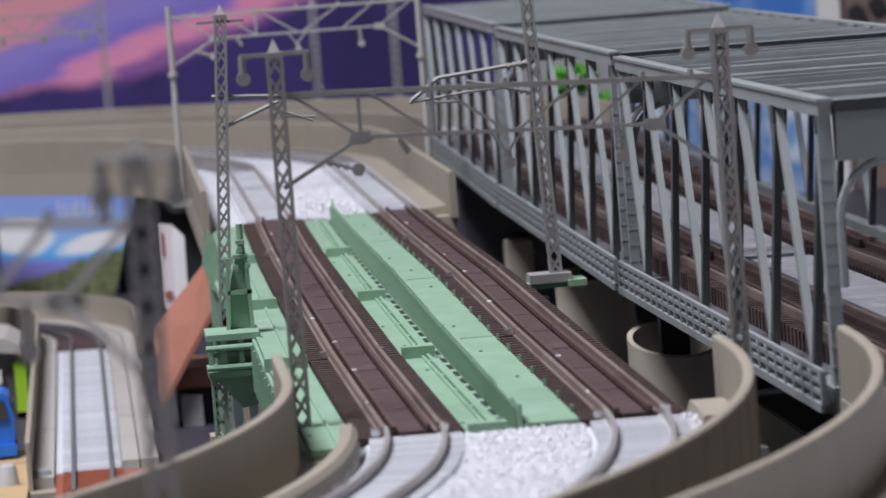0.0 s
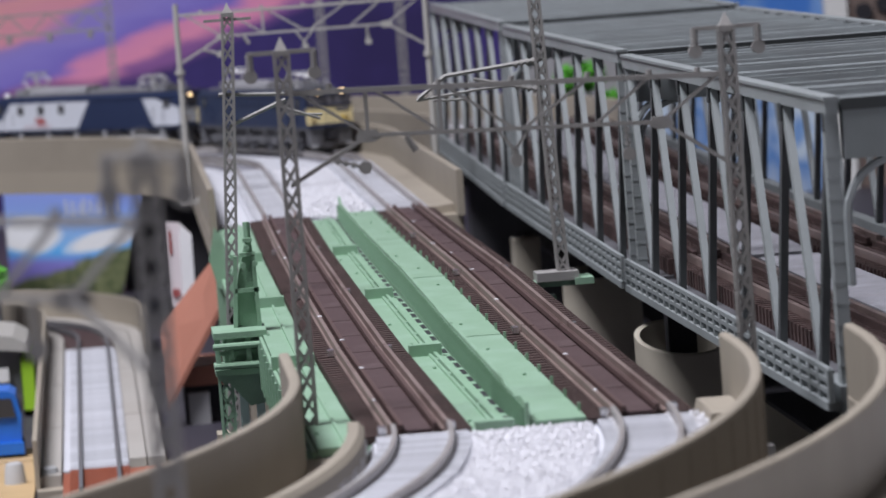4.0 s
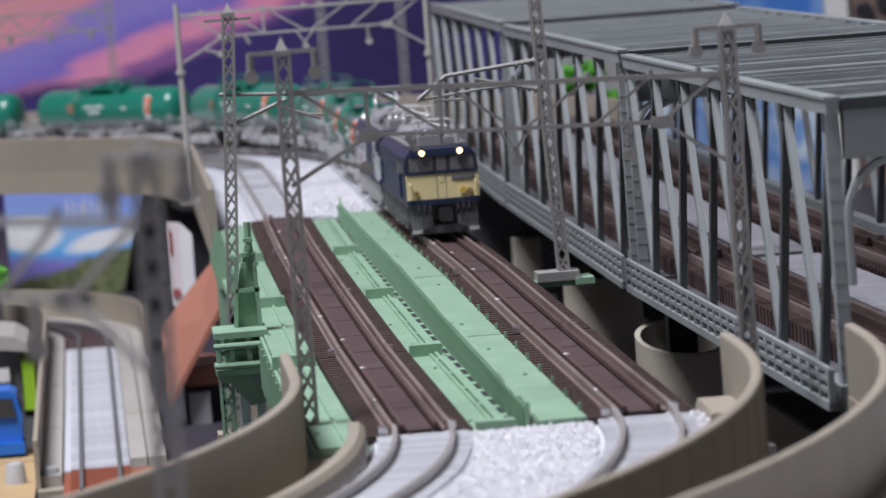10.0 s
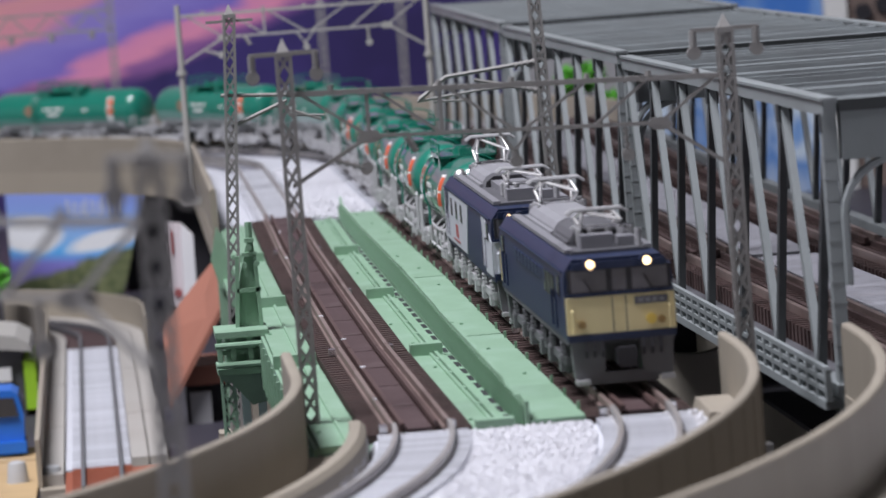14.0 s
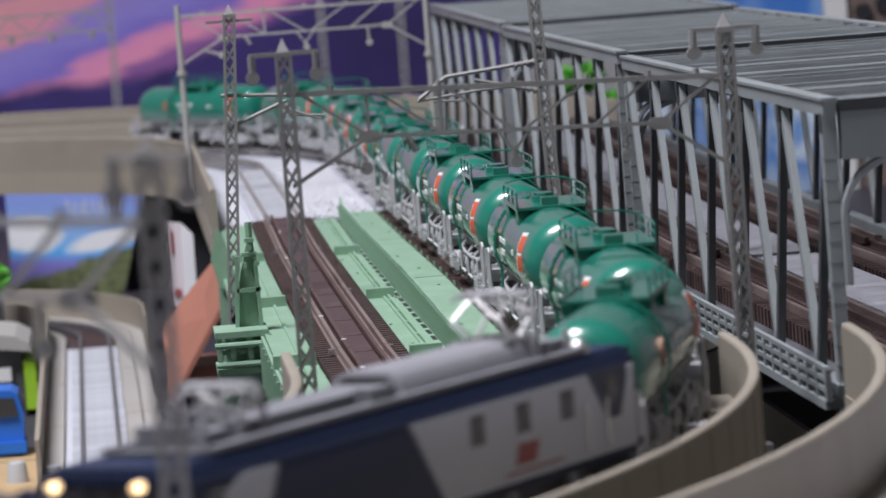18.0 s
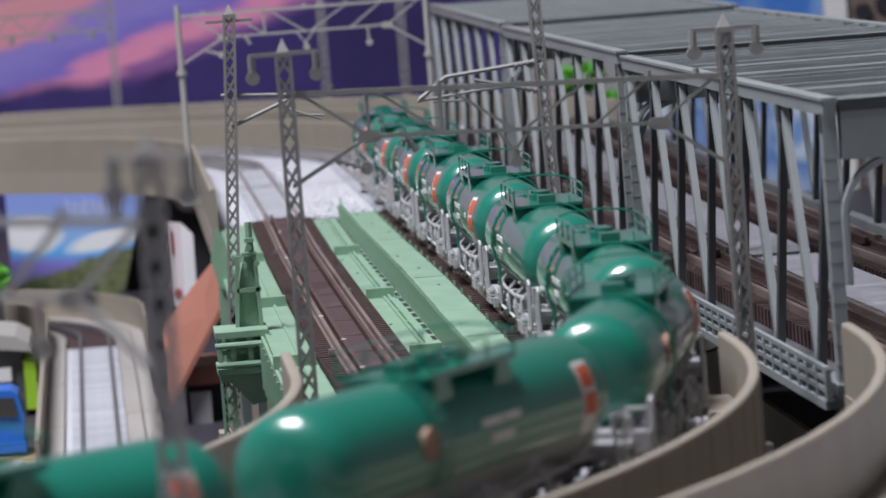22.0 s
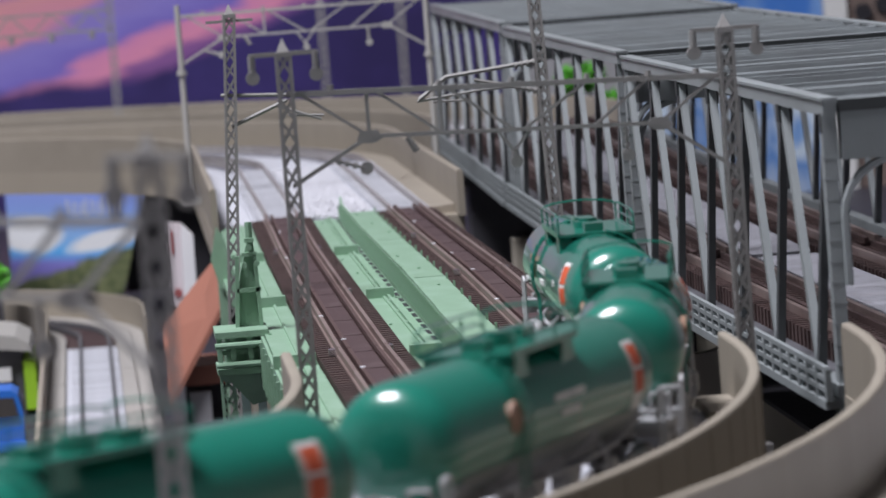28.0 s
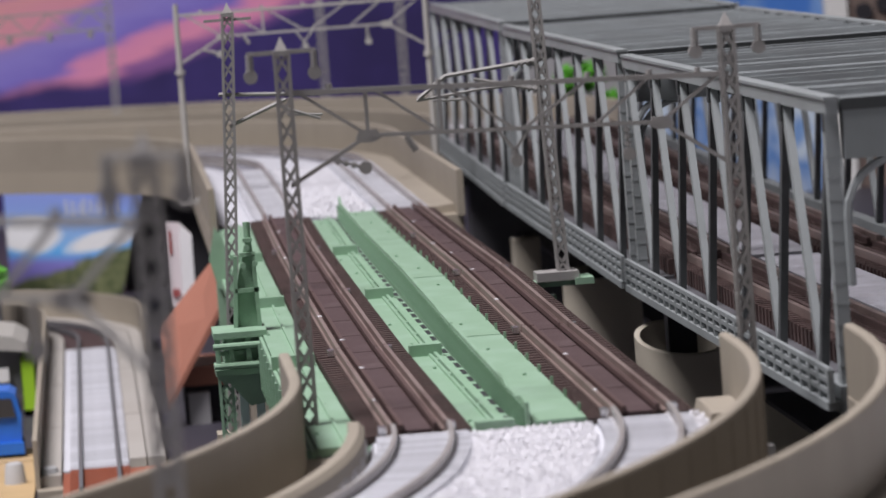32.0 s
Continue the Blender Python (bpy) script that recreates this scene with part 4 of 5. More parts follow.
def lake(nt, tc, sep, out):
    along, down = plane_node(nt, sep, 4.444, -0.365, 0.0356), plane_node(nt, sep, -0.359, -4.416, 0.5345)
    puff = wave_node(nt, tc, 60, 0.9, 4, 0.9, 1.3)

    def cloud(cx, cy, rx, ry, k):
        """A soft oval of white, frayed at its rim."""
        u = math_node(nt, "POWER", math_node(nt, "MULTIPLY", math_node(nt, "SUBTRACT", along, cx), 1 / rx), 2)
        w = math_node(nt, "POWER", math_node(nt, "MULTIPLY", math_node(nt, "SUBTRACT", math_node(nt, "MULTIPLY_ADD", along, k, down), cy), 1 / ry), 2)
        return math_node(nt, "MULTIPLY", math_node(nt, "ADD", math_node(nt, "SUBTRACT", 1.15, math_node(nt, "ADD", u, w)), puff), 1.6)
    sky = ramp_node(nt, math_node(nt, "MULTIPLY_ADD", down, 6.0, -2.0), (
        (0.0, (0.30, 0.38, 0.88)), (0.25, (0.28, 0.42, 0.86)), (0.5, (0.30, 0.55, 0.95)), (0.68, (0.12, 0.50, 0.98)), (0.80, (0.26, 0.24, 0.68)), (1.0, (0.22, 0.18, 0.55))))
    white = math_node(nt, "MAXIMUM", cloud(0.052, 0.418, 0.062, 0.034, 0.0), cloud(0.185, 0.470, 0.075, 0.020, 0.25))
    c = mix_node(nt, white, sky, (0.93, 0.95, 0.97))
    hill = math_node(nt, "MULTIPLY", math_node(nt, "SUBTRACT", math_node(nt, "ADD", math_node(nt, "MULTIPLY_ADD", along, 0.34, down), wave_node(nt, tc, 120, 0.03, 4)), 0.507), 90.0)
    gr = ramp_node(nt, noise_node(nt, tc, 260, 5), ((0.3, (0.07, 0.10, 0.04)), (0.7, (0.24, 0.26, 0.13))))
    nt.links.new(mix_node(nt, hill, c, gr), out)


def blue_sky(nt, tc, sep, out):
    z = sep.outputs[2]
    cl = noise_node(nt, tc, 30, 5, 1.4, 0.7)
    f = math_node(nt, "ADD", math_node(nt, "MULTIPLY", z, 5.0), math_node(nt, "MULTIPLY", math_node(nt, "SUBTRACT", cl, 0.5), 1.1))
    col = ramp_node(nt, f, ((0.0, (0.35, 0.45, 0.62)), (0.12, (0.10, 0.24, 0.55)), (0.25, (0.62, 0.72, 0.80)), (0.36, (0.20, 0.36, 0.66)), (0.5, (0.06, 0.20, 0.60)), (0.8, (0.05, 0.19, 0.62))))
    nt.links.new(col, out)


def panel(name, x0, x1, y, z0, z1, mat, label, category, thick=3.0):
    bm = bmesh.new()
    box(bm, 0, x1 - x0, 0, thick, 0, z1 - z0)
    ob = new(name, mesh_of(name, bm, mat))
    ob.location = (x0 * .001, y * .001, (z0 + ZR) * .001)
    BASE[ob] = Vector((x0, y, z0))
    return tagged(ob, label, category)


def build_scenery():
    rng = random.Random(9)
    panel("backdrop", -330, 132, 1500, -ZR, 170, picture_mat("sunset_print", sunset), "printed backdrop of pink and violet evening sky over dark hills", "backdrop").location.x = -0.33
    bm = bmesh.new()
    prism(bm, [(-3, 0), (41, 0), (48.8, 27.6), (52.6, 43.5), (-3, 43.5)], "y", 0, 3)
    ob = new("picture_board", mesh_of("picture_board", bm, picture_mat("lake_print", lake)))
    ob.location = (-0.1185, 1.040, 0)
    tagged(ob, "printed picture of blue sky, white clouds and green hill", "picture")
    t = thing("caption_strip", (-80, 1036, -30), "unreadable white lettering as plain bars on the picture", "lettering")
    for i in range(9):
        bm = bmesh.new()
        box(bm, -97.5 + i * 2.4 + .3 * (i % 3), -96.7 + i * 2.4 + .3 * (i % 3), 1039.2, 1039.6, -30.5 - (i % 2), -24 - .8 * (i % 3))
        part("bar", bm, WPLATE, t)
    panel("blue_board", 165, 257, 1300, -ZR, 60, picture_mat("sky_print", blue_sky), "printed board of deep blue sky with white cloud", "picture")
    panel("white_post", 257.5, 268, 1296, -ZR, 70, WPLATE, "white painted upright beside the blue board", "post")
    panel("brown_board", 268.5, 420, 1300, -ZR, 70, WOOD, "dull brown patterned board", "board")
    for x, z in ((286, 22), (276, 19), (303, 24)):
        bm = bmesh.new()
        tube(bm, (x, 1299.4, z), (x, 1297.5, z), 4.2, 12)
        solid("knob", bm, BLACK, "dark round spot on the brown board", "knob", "")
    panel("grey_board", 133, 164, 1420, -ZR, 60, GREYB, "plain pale grey board", "board")
    # bright plants seen through the truss
    for x, y, z, r in ((104, 1010, 9, 6.2), (113, 1015, 10, 6.6), (120, 1005, 0, 4.5)):
        p = thing("model_tree", (x, y, -ZR), "bright green model tree behind the truss", "tree", "model trees")
        bm = bmesh.new()
        tube(bm, (x, y, -ZR), (x, y, z), 1.6, 7, 0.5)
        for k in range(5):
            a = k * 1.26
            tube(bm, (x, y, z - 6), (x + 4 * math.cos(a), y + 4 * math.sin(a), z + 2), 0.5, 5, 0.2)
        part("trunk", bm, BROWN, p)
        bm = bmesh.new()
        leaf_ball(bm, (x, y, z), r, 420, 1.3, rng)
        part("crown", bm, LEAF, p)
    # low building with a sloping salmon roof
    b = thing("model_house", (-56, 610, -ZR), "model house with salmon red roof and dark walls", "house")
    bm = bmesh.new()
    lo = [(-48.6, 590, -17.0), (-49.4, 560, -29.5), (-66.0, 560, -55.8), (-66.0, 590, -36.0)]
    vs = [bm.verts.new(p) for p in lo]
    ws = [bm.verts.new((p[0] + .5, p[1], p[2] - 1.6)) for p in lo]
    bm.faces.new(vs)
    bm.faces.new(ws[::-1])
    for k in range(4):
        bm.faces.new((vs[k], vs[(k + 1) % 4], ws[(k + 1) % 4], ws[k]))
    part("roof", bm, SALMON, b)
    bm = bmesh.new()
    box(bm, -62, -44, 566, 600, -52, -46.5)
    part("lower_roof", bm, SALMON, b)
    bm = bmesh.new()
    box(bm, -61, -44, 570, 640, -ZR, -52)
    part("wall", bm, BLACK, b)
    bm = bmesh.new()
    box(bm, -60, -54, 565, 569.5, -ZR, -54)
    part("door", bm, GREYB, b)
    bm = bmesh.new()
    prism(bm, [(-48, -ZR), (-44, -ZR), (-44, -20), (-48, -20)], "y", 590, 640)
    part("gable", bm, BLACK, b)
    # white upright sign
    g = thing("sign_box", (-58.5, 652, -ZR), "white box sign with faint red marks on a post", "sign")
    bm = bmesh.new()
    prism(bm, [(-62.0, -35.5), (-58.6, -39.8), (-54.4, -38.6), (-54.2, -14.4), (-57.6, -10.8), (-62.0, -10.2)], "y", 650, 653)
    part("panel", bm, SIGNF, g, "pale pinkish front")
    # the lit side face: an added plate whose whiter colour holds the light
    bm = bmesh.new()
    prism(bm, [(-58.4, -39.6), (-56.8, -37.2), (-54.4, -33.0), (-54.2, -14.6), (-57.4, -11.0), (-58.0, -14.5)], "y", 647.6, 649.4)
    part("side", bm, SIGNW, g, "white side with the light on it put into the colour")
    bm = bmesh.new()
    box(bm, -61.3, -60.4, 649.6, 650, -20, -13)
    part("mark", bm, REDP, g, "unreadable red lettering bar")
    bm = bmesh.new()
    tube(bm, (-60.2, 649.9, -32), (-60.2, 649.5, -32), 1.4, 10)
    part("emblem", bm, REDP, g)
    bm = bmesh.new()
    tube(bm, (-58.5, 652, -ZR), (-58.5, 652, -36), 1.0, 8)
    part("post", bm, DARKG, g)
    # dark building behind the low line
    d = thing("black_board", (-53, 1055, -ZR), "black board standing behind the low line", "board")
    bm = bmesh.new()
    box(bm, -76, -30, 1052, 1058, -ZR, -17)
    part("front", bm, BLACK, d)
    d = thing("dark_shed", (-126, 820, -ZR), "dark shed standing behind the low line", "shed")
    bm = bmesh.new()
    box(bm, -140, -119, 815, 830, -ZR, -14)
    part("wall", bm, DARKG, d)
    bm = bmesh.new()
    box(bm, -142, -118, 812, 833, -14, -12)
    part("roof", bm, BLACK, d)
    # small kiosk with pale roof and green panel
    k = thing("kiosk", (-112, 640, -ZR), "small grey kiosk with pale curved roof and lime green side", "kiosk")
    bm = bmesh.new()
    prism(bm, [(-124, -41), (-105, -43.5), (-106, -41), (-110, -38.6), (-116, -37.6), (-124, -37.4)], "y", 620, 668)
    part("roof", bm, PALE, k)
    bm = bmesh.new()
    box(bm, -124, -108.5, 624, 664, -ZR, -42)
    part("wall", bm, DARKG, k)
    bm = bmesh.new()
    box(bm, -108.2, -104.6, 622, 666, -ZR + 2, -46)
    part("side_panel", bm, LIME, k, "lime green side panel")
    bm = bmesh.new()
    box(bm, -124, -112, 621, 623.6, -52, -48)
    part("sign", bm, WPLATE, k)
    p = thing("model_bush", (-121, 760, -ZR), "small bright green leafy bush", "bush")
    bm = bmesh.new()
    leaf_ball(bm, (-119, 760, -32), 6, 300, 1.1, rng)
    part("leaves", bm, LEAF, p)
    bm = bmesh.new()
    tube(bm, (-119, 760, -ZR), (-119, 760, -33), 1.3, 6, 0.6)
    part("stem", bm, BROWN, p)
    # blue lorry cab
    c = thing("model_lorry", (-112, 520, -ZR), "bright blue model lorry with dark windows", "lorry")
    bm = bmesh.new()
    prism(bm, [(-119, -60), (-106.6, -60), (-106.2, -50), (-107.4, -44.6), (-109.2, -43.4), (-119, -43.2)], "y", 512, 530)
    part("cab", bm, LORRY, c)
    bm = bmesh.new()
    prism(bm, [(-118, -50.5), (-107.6, -50.5), (-108.6, -45.4), (-118, -45.2)], "y", 511.2, 512)
    part("windscreen", bm, GLASSY, c)
    bm = bmesh.new()
    box(bm, -106.4, -106.0, 516, 523, -50, -46)
    part("side_window", bm, GLASSY, c)
    bm = bmesh.new()
    box(bm, -119.5, -106, 509.8, 512, -60.5, -57.4)
    part("bumper", bm, LORRY, c)
    for x, y in ((-107.2, 517), (-117, 517)):
        bm = bmesh.new()
        tube(bm, (x - 1.2, y, -59.8), (x + 1.2, y, -59.8), 3.0, 14)
        part("wheel", bm, BLACK, c)
    # pale pegs and wooden strip at the near end of the low line
    for x, y in ((-107.4, 455), (-98.2, 440)):
        p = thing("peg", (x, y, -ZR), "pale grey round peg on a wooden strip", "peg", "pegs")
        bm = bmesh.new()
        lathe(bm, [(-ZR + 1.5, 2.9), (-57.0, 2.4), (-56.3, 2.1), (-56.0, 1.4)], 18, "z")
        bmesh.ops.translate(bm, verts=bm.verts, vec=(x, y, 0))
        part("body", bm, PALEPEG, p, smooth=True)
    for z, y0, y1 in ((-ZR, 400, 500), (-ZR, 502, 530)):
        bm = bmesh.new()
        box(bm, -125, -102.2, y0, y1, z, z + 1.5)
        solid("wood_strip", bm, PLY, "pale plywood strip on the tabletop", "strip", "")
    # green bracket tower beside the inner bridge
    w = thing("bridge_bracket", (-53, 200, -ZR), "light green plastic bracket tower beside the bridge", "bracket")
    bm = bmesh.new()
    prism(bm, [(-54.2, -2.4), (-48.8, -2.4), (-49.0, 8), (-49.6, 15), (-50.6, 15), (-52.6, 8)], "y", 198, 201.5)
    part("upright", bm, GREEN, w)
    for z, a, b in ((12.2, -52.0, -49.0), (5.2, -53.4, -48.7), (15.0, -51.2, -49.4)):
        bm = bmesh.new()
        box(bm, a, b, 196.6, 198, z - .4, z + .4)
        part("stiffener", bm, GREEN, w)
    for a, b in ((-54.3, -53.5), (-49.5, -48.7)):
        bm = bmesh.new()
        prism(bm, [(a, -2.4), (b, -2.4), (b + (1.0 if a < -52 else -0.4), 12), (a + (1.0 if a < -52 else -0.4), 12)], "y", 196.6, 198)
        part("side_flange", bm, GREEN, w)
    bm = bmesh.new()
    tube(bm, (-50.2, 199.5, 15), (-50.2, 199.5, 18.4), 0.7, 8)
    part("knob", bm, GREEN, w)
    for z0, z1, a, b in ((-3.2, -2.0, -58.6, -48.2), (-10.4, -9.2, -58.6, -48.0)):
        bm = bmesh.new()
        box(bm, a, b, 188, 204, z0, z1)
        part("platform", bm, GREEN, w)
    for a in (-58.4, -55.8, -52.4, -49.2):
        bm = bmesh.new()
        box(bm, a, a + 1.0, 189, 191, -9.2, -3.2)
        part("frame_post", bm, GREEN, w)
    bm = bmesh.new()
    box(bm, -57.4, -49.2, 190, 191, -6.6, -5.8)
    part("frame_bar", bm, GREEN, w)
    bm = bmesh.new()
    box(bm, -56.5, -49.5, 199, 203, -9.2, -3.2)
    part("back_plate", bm, GREEN, w)
    bm = bmesh.new()
    prism(bm, [(-57.6, -10.4), (-48.6, -10.4), (-48.9, -16.4), (-52.2, -17.0)], "y", 192, 203)
    part("hopper", bm, GREEN, w)
    for x in (-53.4, -50.2):
        bm = bmesh.new()
        box(bm, x - .8, x + .8, 195, 198, -ZR, -14)
        part("leg", bm, PALEGREEN, w)
    lattice_mast(w, -56.6, 199, -ZR, -11.5, 2.4, GREEN, single=False)
    for z in (-4.6, -8.4):
        bm = bmesh.new()
        tube(bm, (-58.8, 187.6, z), (-48.2, 187.6, z), 0.6, 8)
        part("front_rail", bm, GREEN, w)
    for x, z in ((-51.6, 10.2), (-49.2, 10.4), (-50.6, 13.6)):
        bm = bmesh.new()
        tube(bm, (x, 196.4, z), (x, 195.6, z), 0.6, 8)
        part("stud", bm, GREEN, w)
    # curved green bracket at the far end of the inner bridge
    w = thing("bridge_bracket", (-52, 470, -ZR), "light green curved bracket at the far bridge end", "bracket")
    bm = bmesh.new()
    prism(bm, [(-51.4, 1.5), (-50.0, -1.2), (-49.2, -4), (-49.2, -16), (-51.6, -14), (-53.4, -7), (-52.4, -3)], "y", 440, 443)
    part("plate", bm, GREEN, w)
    bm = bmesh.new()
    box(bm, -50.6, -49.4, 380, 492, -14, -12)
    part("bar", bm, GREEN, w)
    bm = bmesh.new()
    box(bm, -52, -49.4, 441, 444, -ZR, -12)
    part("leg", bm, GREEN, w)


# ---------------------------------------------------------------- trains
def slab(t, name, mat, x0, x1, y0, y1, z0, z1, label=""):
    bm = bmesh.new()
    box(bm, x0, x1, y0, y1, z0, z1)
    return part(name, bm, mat, t, label, local=True)


def pantograph(t, y, up):
    """A folding collector on the roof; up: the height of its head over the roof."""
    bm = bmesh.new()
    for s in (-1, 1):
        beam(bm, (s * 3.4, y - 4.5, 23.4), (s * 3.4, y + 4.5, 23.4), 0.4)
        beam(bm, (-3.4, y + s * 2.2, 23.4), (3.4, y + s * 2.2, 23.4), 0.4)
    p = part("pantograph", bm, BOGIE, t, "grey and silver current collector", local=True)
    for s in (-1, 1):
        for e in (-1, 1):
            bm = bmesh.new()
            insulators(bm, (s * 3.4, y + e * 4, 21.0), (s * 3.4, y + e * 4, 23.4), 0.55, 3)
            part("insulator", bm, BOGIE, p, local=True)
            bm = bmesh.new()
            tube(bm, (s * 2.8, y + e * 0.8, 23.6), (s * 3.2, y + e * 4.4, 23.6 + up * 0.5), 0.29, 8)
            tube(bm, (s * 3.2, y + e * 4.4, 23.6 + up * 0.5), (s * 2.4, y + e * 0.6, 23.6 + up), 0.26, 8)
            part("arm", bm, BRIGHT, p, "bright silver arm", local=True)
    for e in (-1, 1):
        bm = bmesh.new()
        tube(bm, (-3.2, y + e * 4.4, 23.6 + up * .5), (2.4, y + e * .6, 23.6 + up), 0.24, 8)
        part("cross_tube", bm, BRIGHT, p, local=True)
        bm = bmesh.new()
        pipe(bm, [(-4.9, y + e * 1.1, 23.3 + up), (-3.9, y + e * 1.1, 24.0 + up), (3.9, y + e * 1.1, 24.0 + up), (4.9, y + e * 1.1, 23.3 + up)], 0.28)
        part("contact_strip", bm, BOGIE, p, local=True)


def build_loco(name, front_mat, side_mat, label, freight, L):
    t = thing(name, (0, 0, -ZR), label, "locomotive", "locomotives")
    h = L / 2
    # body shell: bevelled at both ends, rounded roof edge
    bm = bmesh.new()
    prism(bm, [(-8.4, 8.2), (8.4, 8.2), (8.5, 17.2), (8.2, 18.7), (6.9, 20.4), (-6.9, 20.4), (-8.2, 18.7), (-8.5, 17.2)], "y", -h + .6, h - .6)
    bmesh.ops.bevel(bm, geom=[e for e in bm.edges if abs(e.verts[0].co.y) > h - 1 and abs(e.verts[1].co.y) > h - 1 and e.verts[0].co.y * e.verts[1].co.y > 0],
                    offset=0.55, segments=2, affect="EDGES")
    part("body", bm, side_mat, t, local=True, smooth=True)
    slab(t, "sill", DARKG if not freight else BLUE, -8.3, 8.3, -h + 1, h - 1, 7.4, 8.2)
    # roof: walkways, raised hoods, boxes
    slab(t, "roof_deck", DARKG, -6.0, 6.0, -h + 9, h - 9, 20.4, 20.9)
    for sx in (-1, 1):
        slab(t, "roof_walkway", ROOFG, sx * 6.2 - .7, sx * 6.2 + .7, -h + 10, h - 10, 20.6, 21.2)
    # long arched hood with a dark open front, then boxes and insulators up to the cab
    arch = [(-4.9, 20.9), (4.9, 20.9), (4.7, 22.0), (4.0, 22.9), (2.8, 23.5), (-2.8, 23.5), (-4.0, 22.9), (-4.7, 22.0)]
    for y0, y1, hood_mat in (((-31, -1, ROOFG2),) if freight else ((9, 29, DARKG), (-31, 7, ROOFG2))):
        bm = bmesh.new()
        prism(bm, arch, "y", y0, y1)
        for v in bm.verts:
            if v.co.z > 21.5 and v.co.y > y1 - 1:
                v.co.y -= (v.co.z - 21.0) * 0.25
        part("roof_hood", bm, hood_mat, t, "arched roof hood", local=True)
        bm = bmesh.new()
        prism(bm, [(-4.3, 20.9), (4.3, 20.9), (4.0, 21.9), (2.6, 22.9), (-2.6, 22.9), (-4.0, 21.9)], "y", y1 - 1.2, y1 + .15)
        part("hood_opening", bm, BLACK, t, local=True)
        for sx in (-1, 1):
            slab(t, "hood_flange", hood_mat, sx * 5.1 - .3, sx * 5.1 + .3, y0, y1, 20.9, 21.6)
    if freight:
        slab(t, "roof_duct", ROOFG, -3.2, 3.2, -1, 30, 20.9, 22.2)
        slab(t, "roof_box", ROOFG, -5.6, -3.4, 2, 7, 20.9, 22.6)
    for sx in ((-1, 1) if freight else ()):
        bm = bmesh.new()
        lathe(bm, [(0.0, 1.4), (0.5, 1.4), (1.2, 1.05), (1.6, 0.5)], 14, "z")
        bmesh.ops.translate(bm, verts=bm.verts, vec=(sx * 5.6, -h + 9.5, 20.5))
        part("horn_cover", bm, BRIGHT, t, "small bright silver dome", local=True, smooth=True)
    for y, n in ((h - 14, 1), (-h + 14, -1)):
        slab(t, "roof_box", ROOFG, -1.2, 4.0, y - 1.8, y + 1.8, 20.9, 23.0)
        slab(t, "roof_box", ROOFG, -4.6, -2.0, y - 3.6, y + 1.0, 21.0, 22.4)
        for x, dy in ((-4.8, -5), (-3.0, -4.2), (-1.4, -5), (1.6, -4.4), (3.4, -5), (-5.0, 2.6)):
            bm = bmesh.new()
            insulators(bm, (x, y + dy * n, 21), (x, y + dy * n, 23.6), 0.55, 4)
            part("insulator", bm, BOGIE, t, local=True)
        bm = bmesh.new()
        pipe(bm, [(-4.8, y - 5 * n, 23.6), (-3, y - 4.2 * n, 23.9), (1.6, y - 4.4 * n, 23.7), (3.4, y - 5 * n, 23.6)], 0.22)
        part("bus_bar", bm, SILVER, t, local=True)
    pantograph(t, h - 22.0, 2.2)
    pantograph(t, -h + 20.0, 4.9 if freight else 3.6)
    # sides
    for sx in (-1, 1):
        if freight:
            for pts, nm, lab in (([(h - 1.2, 8.4), (h - 1.2, 14.6), (h - 14, 18.2), (h - 20, 18.2), (h - 15, 8.4)], "pale_panel", "pale grey livery panel"),
                                 ([(-h + 1.2, 8.4), (-h + 1.2, 18.2), (4, 18.2), (-3, 8.4)], "pale_panel", "pale grey livery panel")):
                bm = bmesh.new()
                x = sx * 8.58
                vs = [bm.verts.new((x, y, z)) for y, z in pts]
                ws = [bm.verts.new((x - sx * 0.5, y, z)) for y, z in pts]
                bm.faces.new(vs)
                bm.faces.new(ws[::-1])
                for i in range(len(pts)):
                    bm.faces.new((vs[i], vs[(i + 1) % len(pts)], ws[(i + 1) % len(pts)], ws[i]))
                part(nm, bm, LIVERY, t, lab, local=True)
            bm = bmesh.new()
            prism(bm, [(-h + 13.5, 18.3), (-h + 3.2, 18.3), (-h + 3.2, 16.8), (-h + 5.4, 12.4), (-h + 8.8, 12.4)], "x", sx * 8.6, sx * 8.66)
            part("blue_panel", bm, BLUE, t, "navy slanted door panel", local=True)
            bm = bmesh.new()
            prism(bm, [(-24.5, 10.2), (-19.5, 10.2), (-20.5, 12.6), (-25.5, 12.6)], "x", sx * 8.62, sx * 8.7)
            part("emblem", bm, REDP, t, "plain red emblem block", local=True)
            slab(t, "red_line", REDP, sx * 8.66 - .05, sx * 8.66 + .05, -31, -17, 9.3, 9.6)
            wins = (-11, -22, -33)
        else:
            wins = (h - 15, h - 20, h - 25)
        for y in wins:
            slab(t, "side_window", GLASSY, sx * 8.62 - .12, sx * 8.62 + .12, y - 1.5, y + 1.5, 13.8, 17.2)
        for y in (h - 7.5, -h + 7.5):
            slab(t, "cab_window", GLASSY, sx * 8.62 - .12, sx * 8.62 + .12, y - 1.6, y + 1.6, 14.6, 17.6)
        for e in (-1, 1):
            for dy in (-2.6, 2.6):
                bm = bmesh.new()
                tube(bm, (sx * 8.9, e * (h - 12) + dy, 9.5), (sx * 8.9, e * (h - 12) + dy, 15), 0.18, 5)
                part("handrail", bm, SILVER if freight else BLUE, t, local=True)
        for i in range(9):
            y = -22 + i * 5.2
            if not freight:
                slab(t, "louvre", BLUE, sx * 8.6 - .15, sx * 8.6 + .15, y, y + 4.4, 15.2, 17.1)
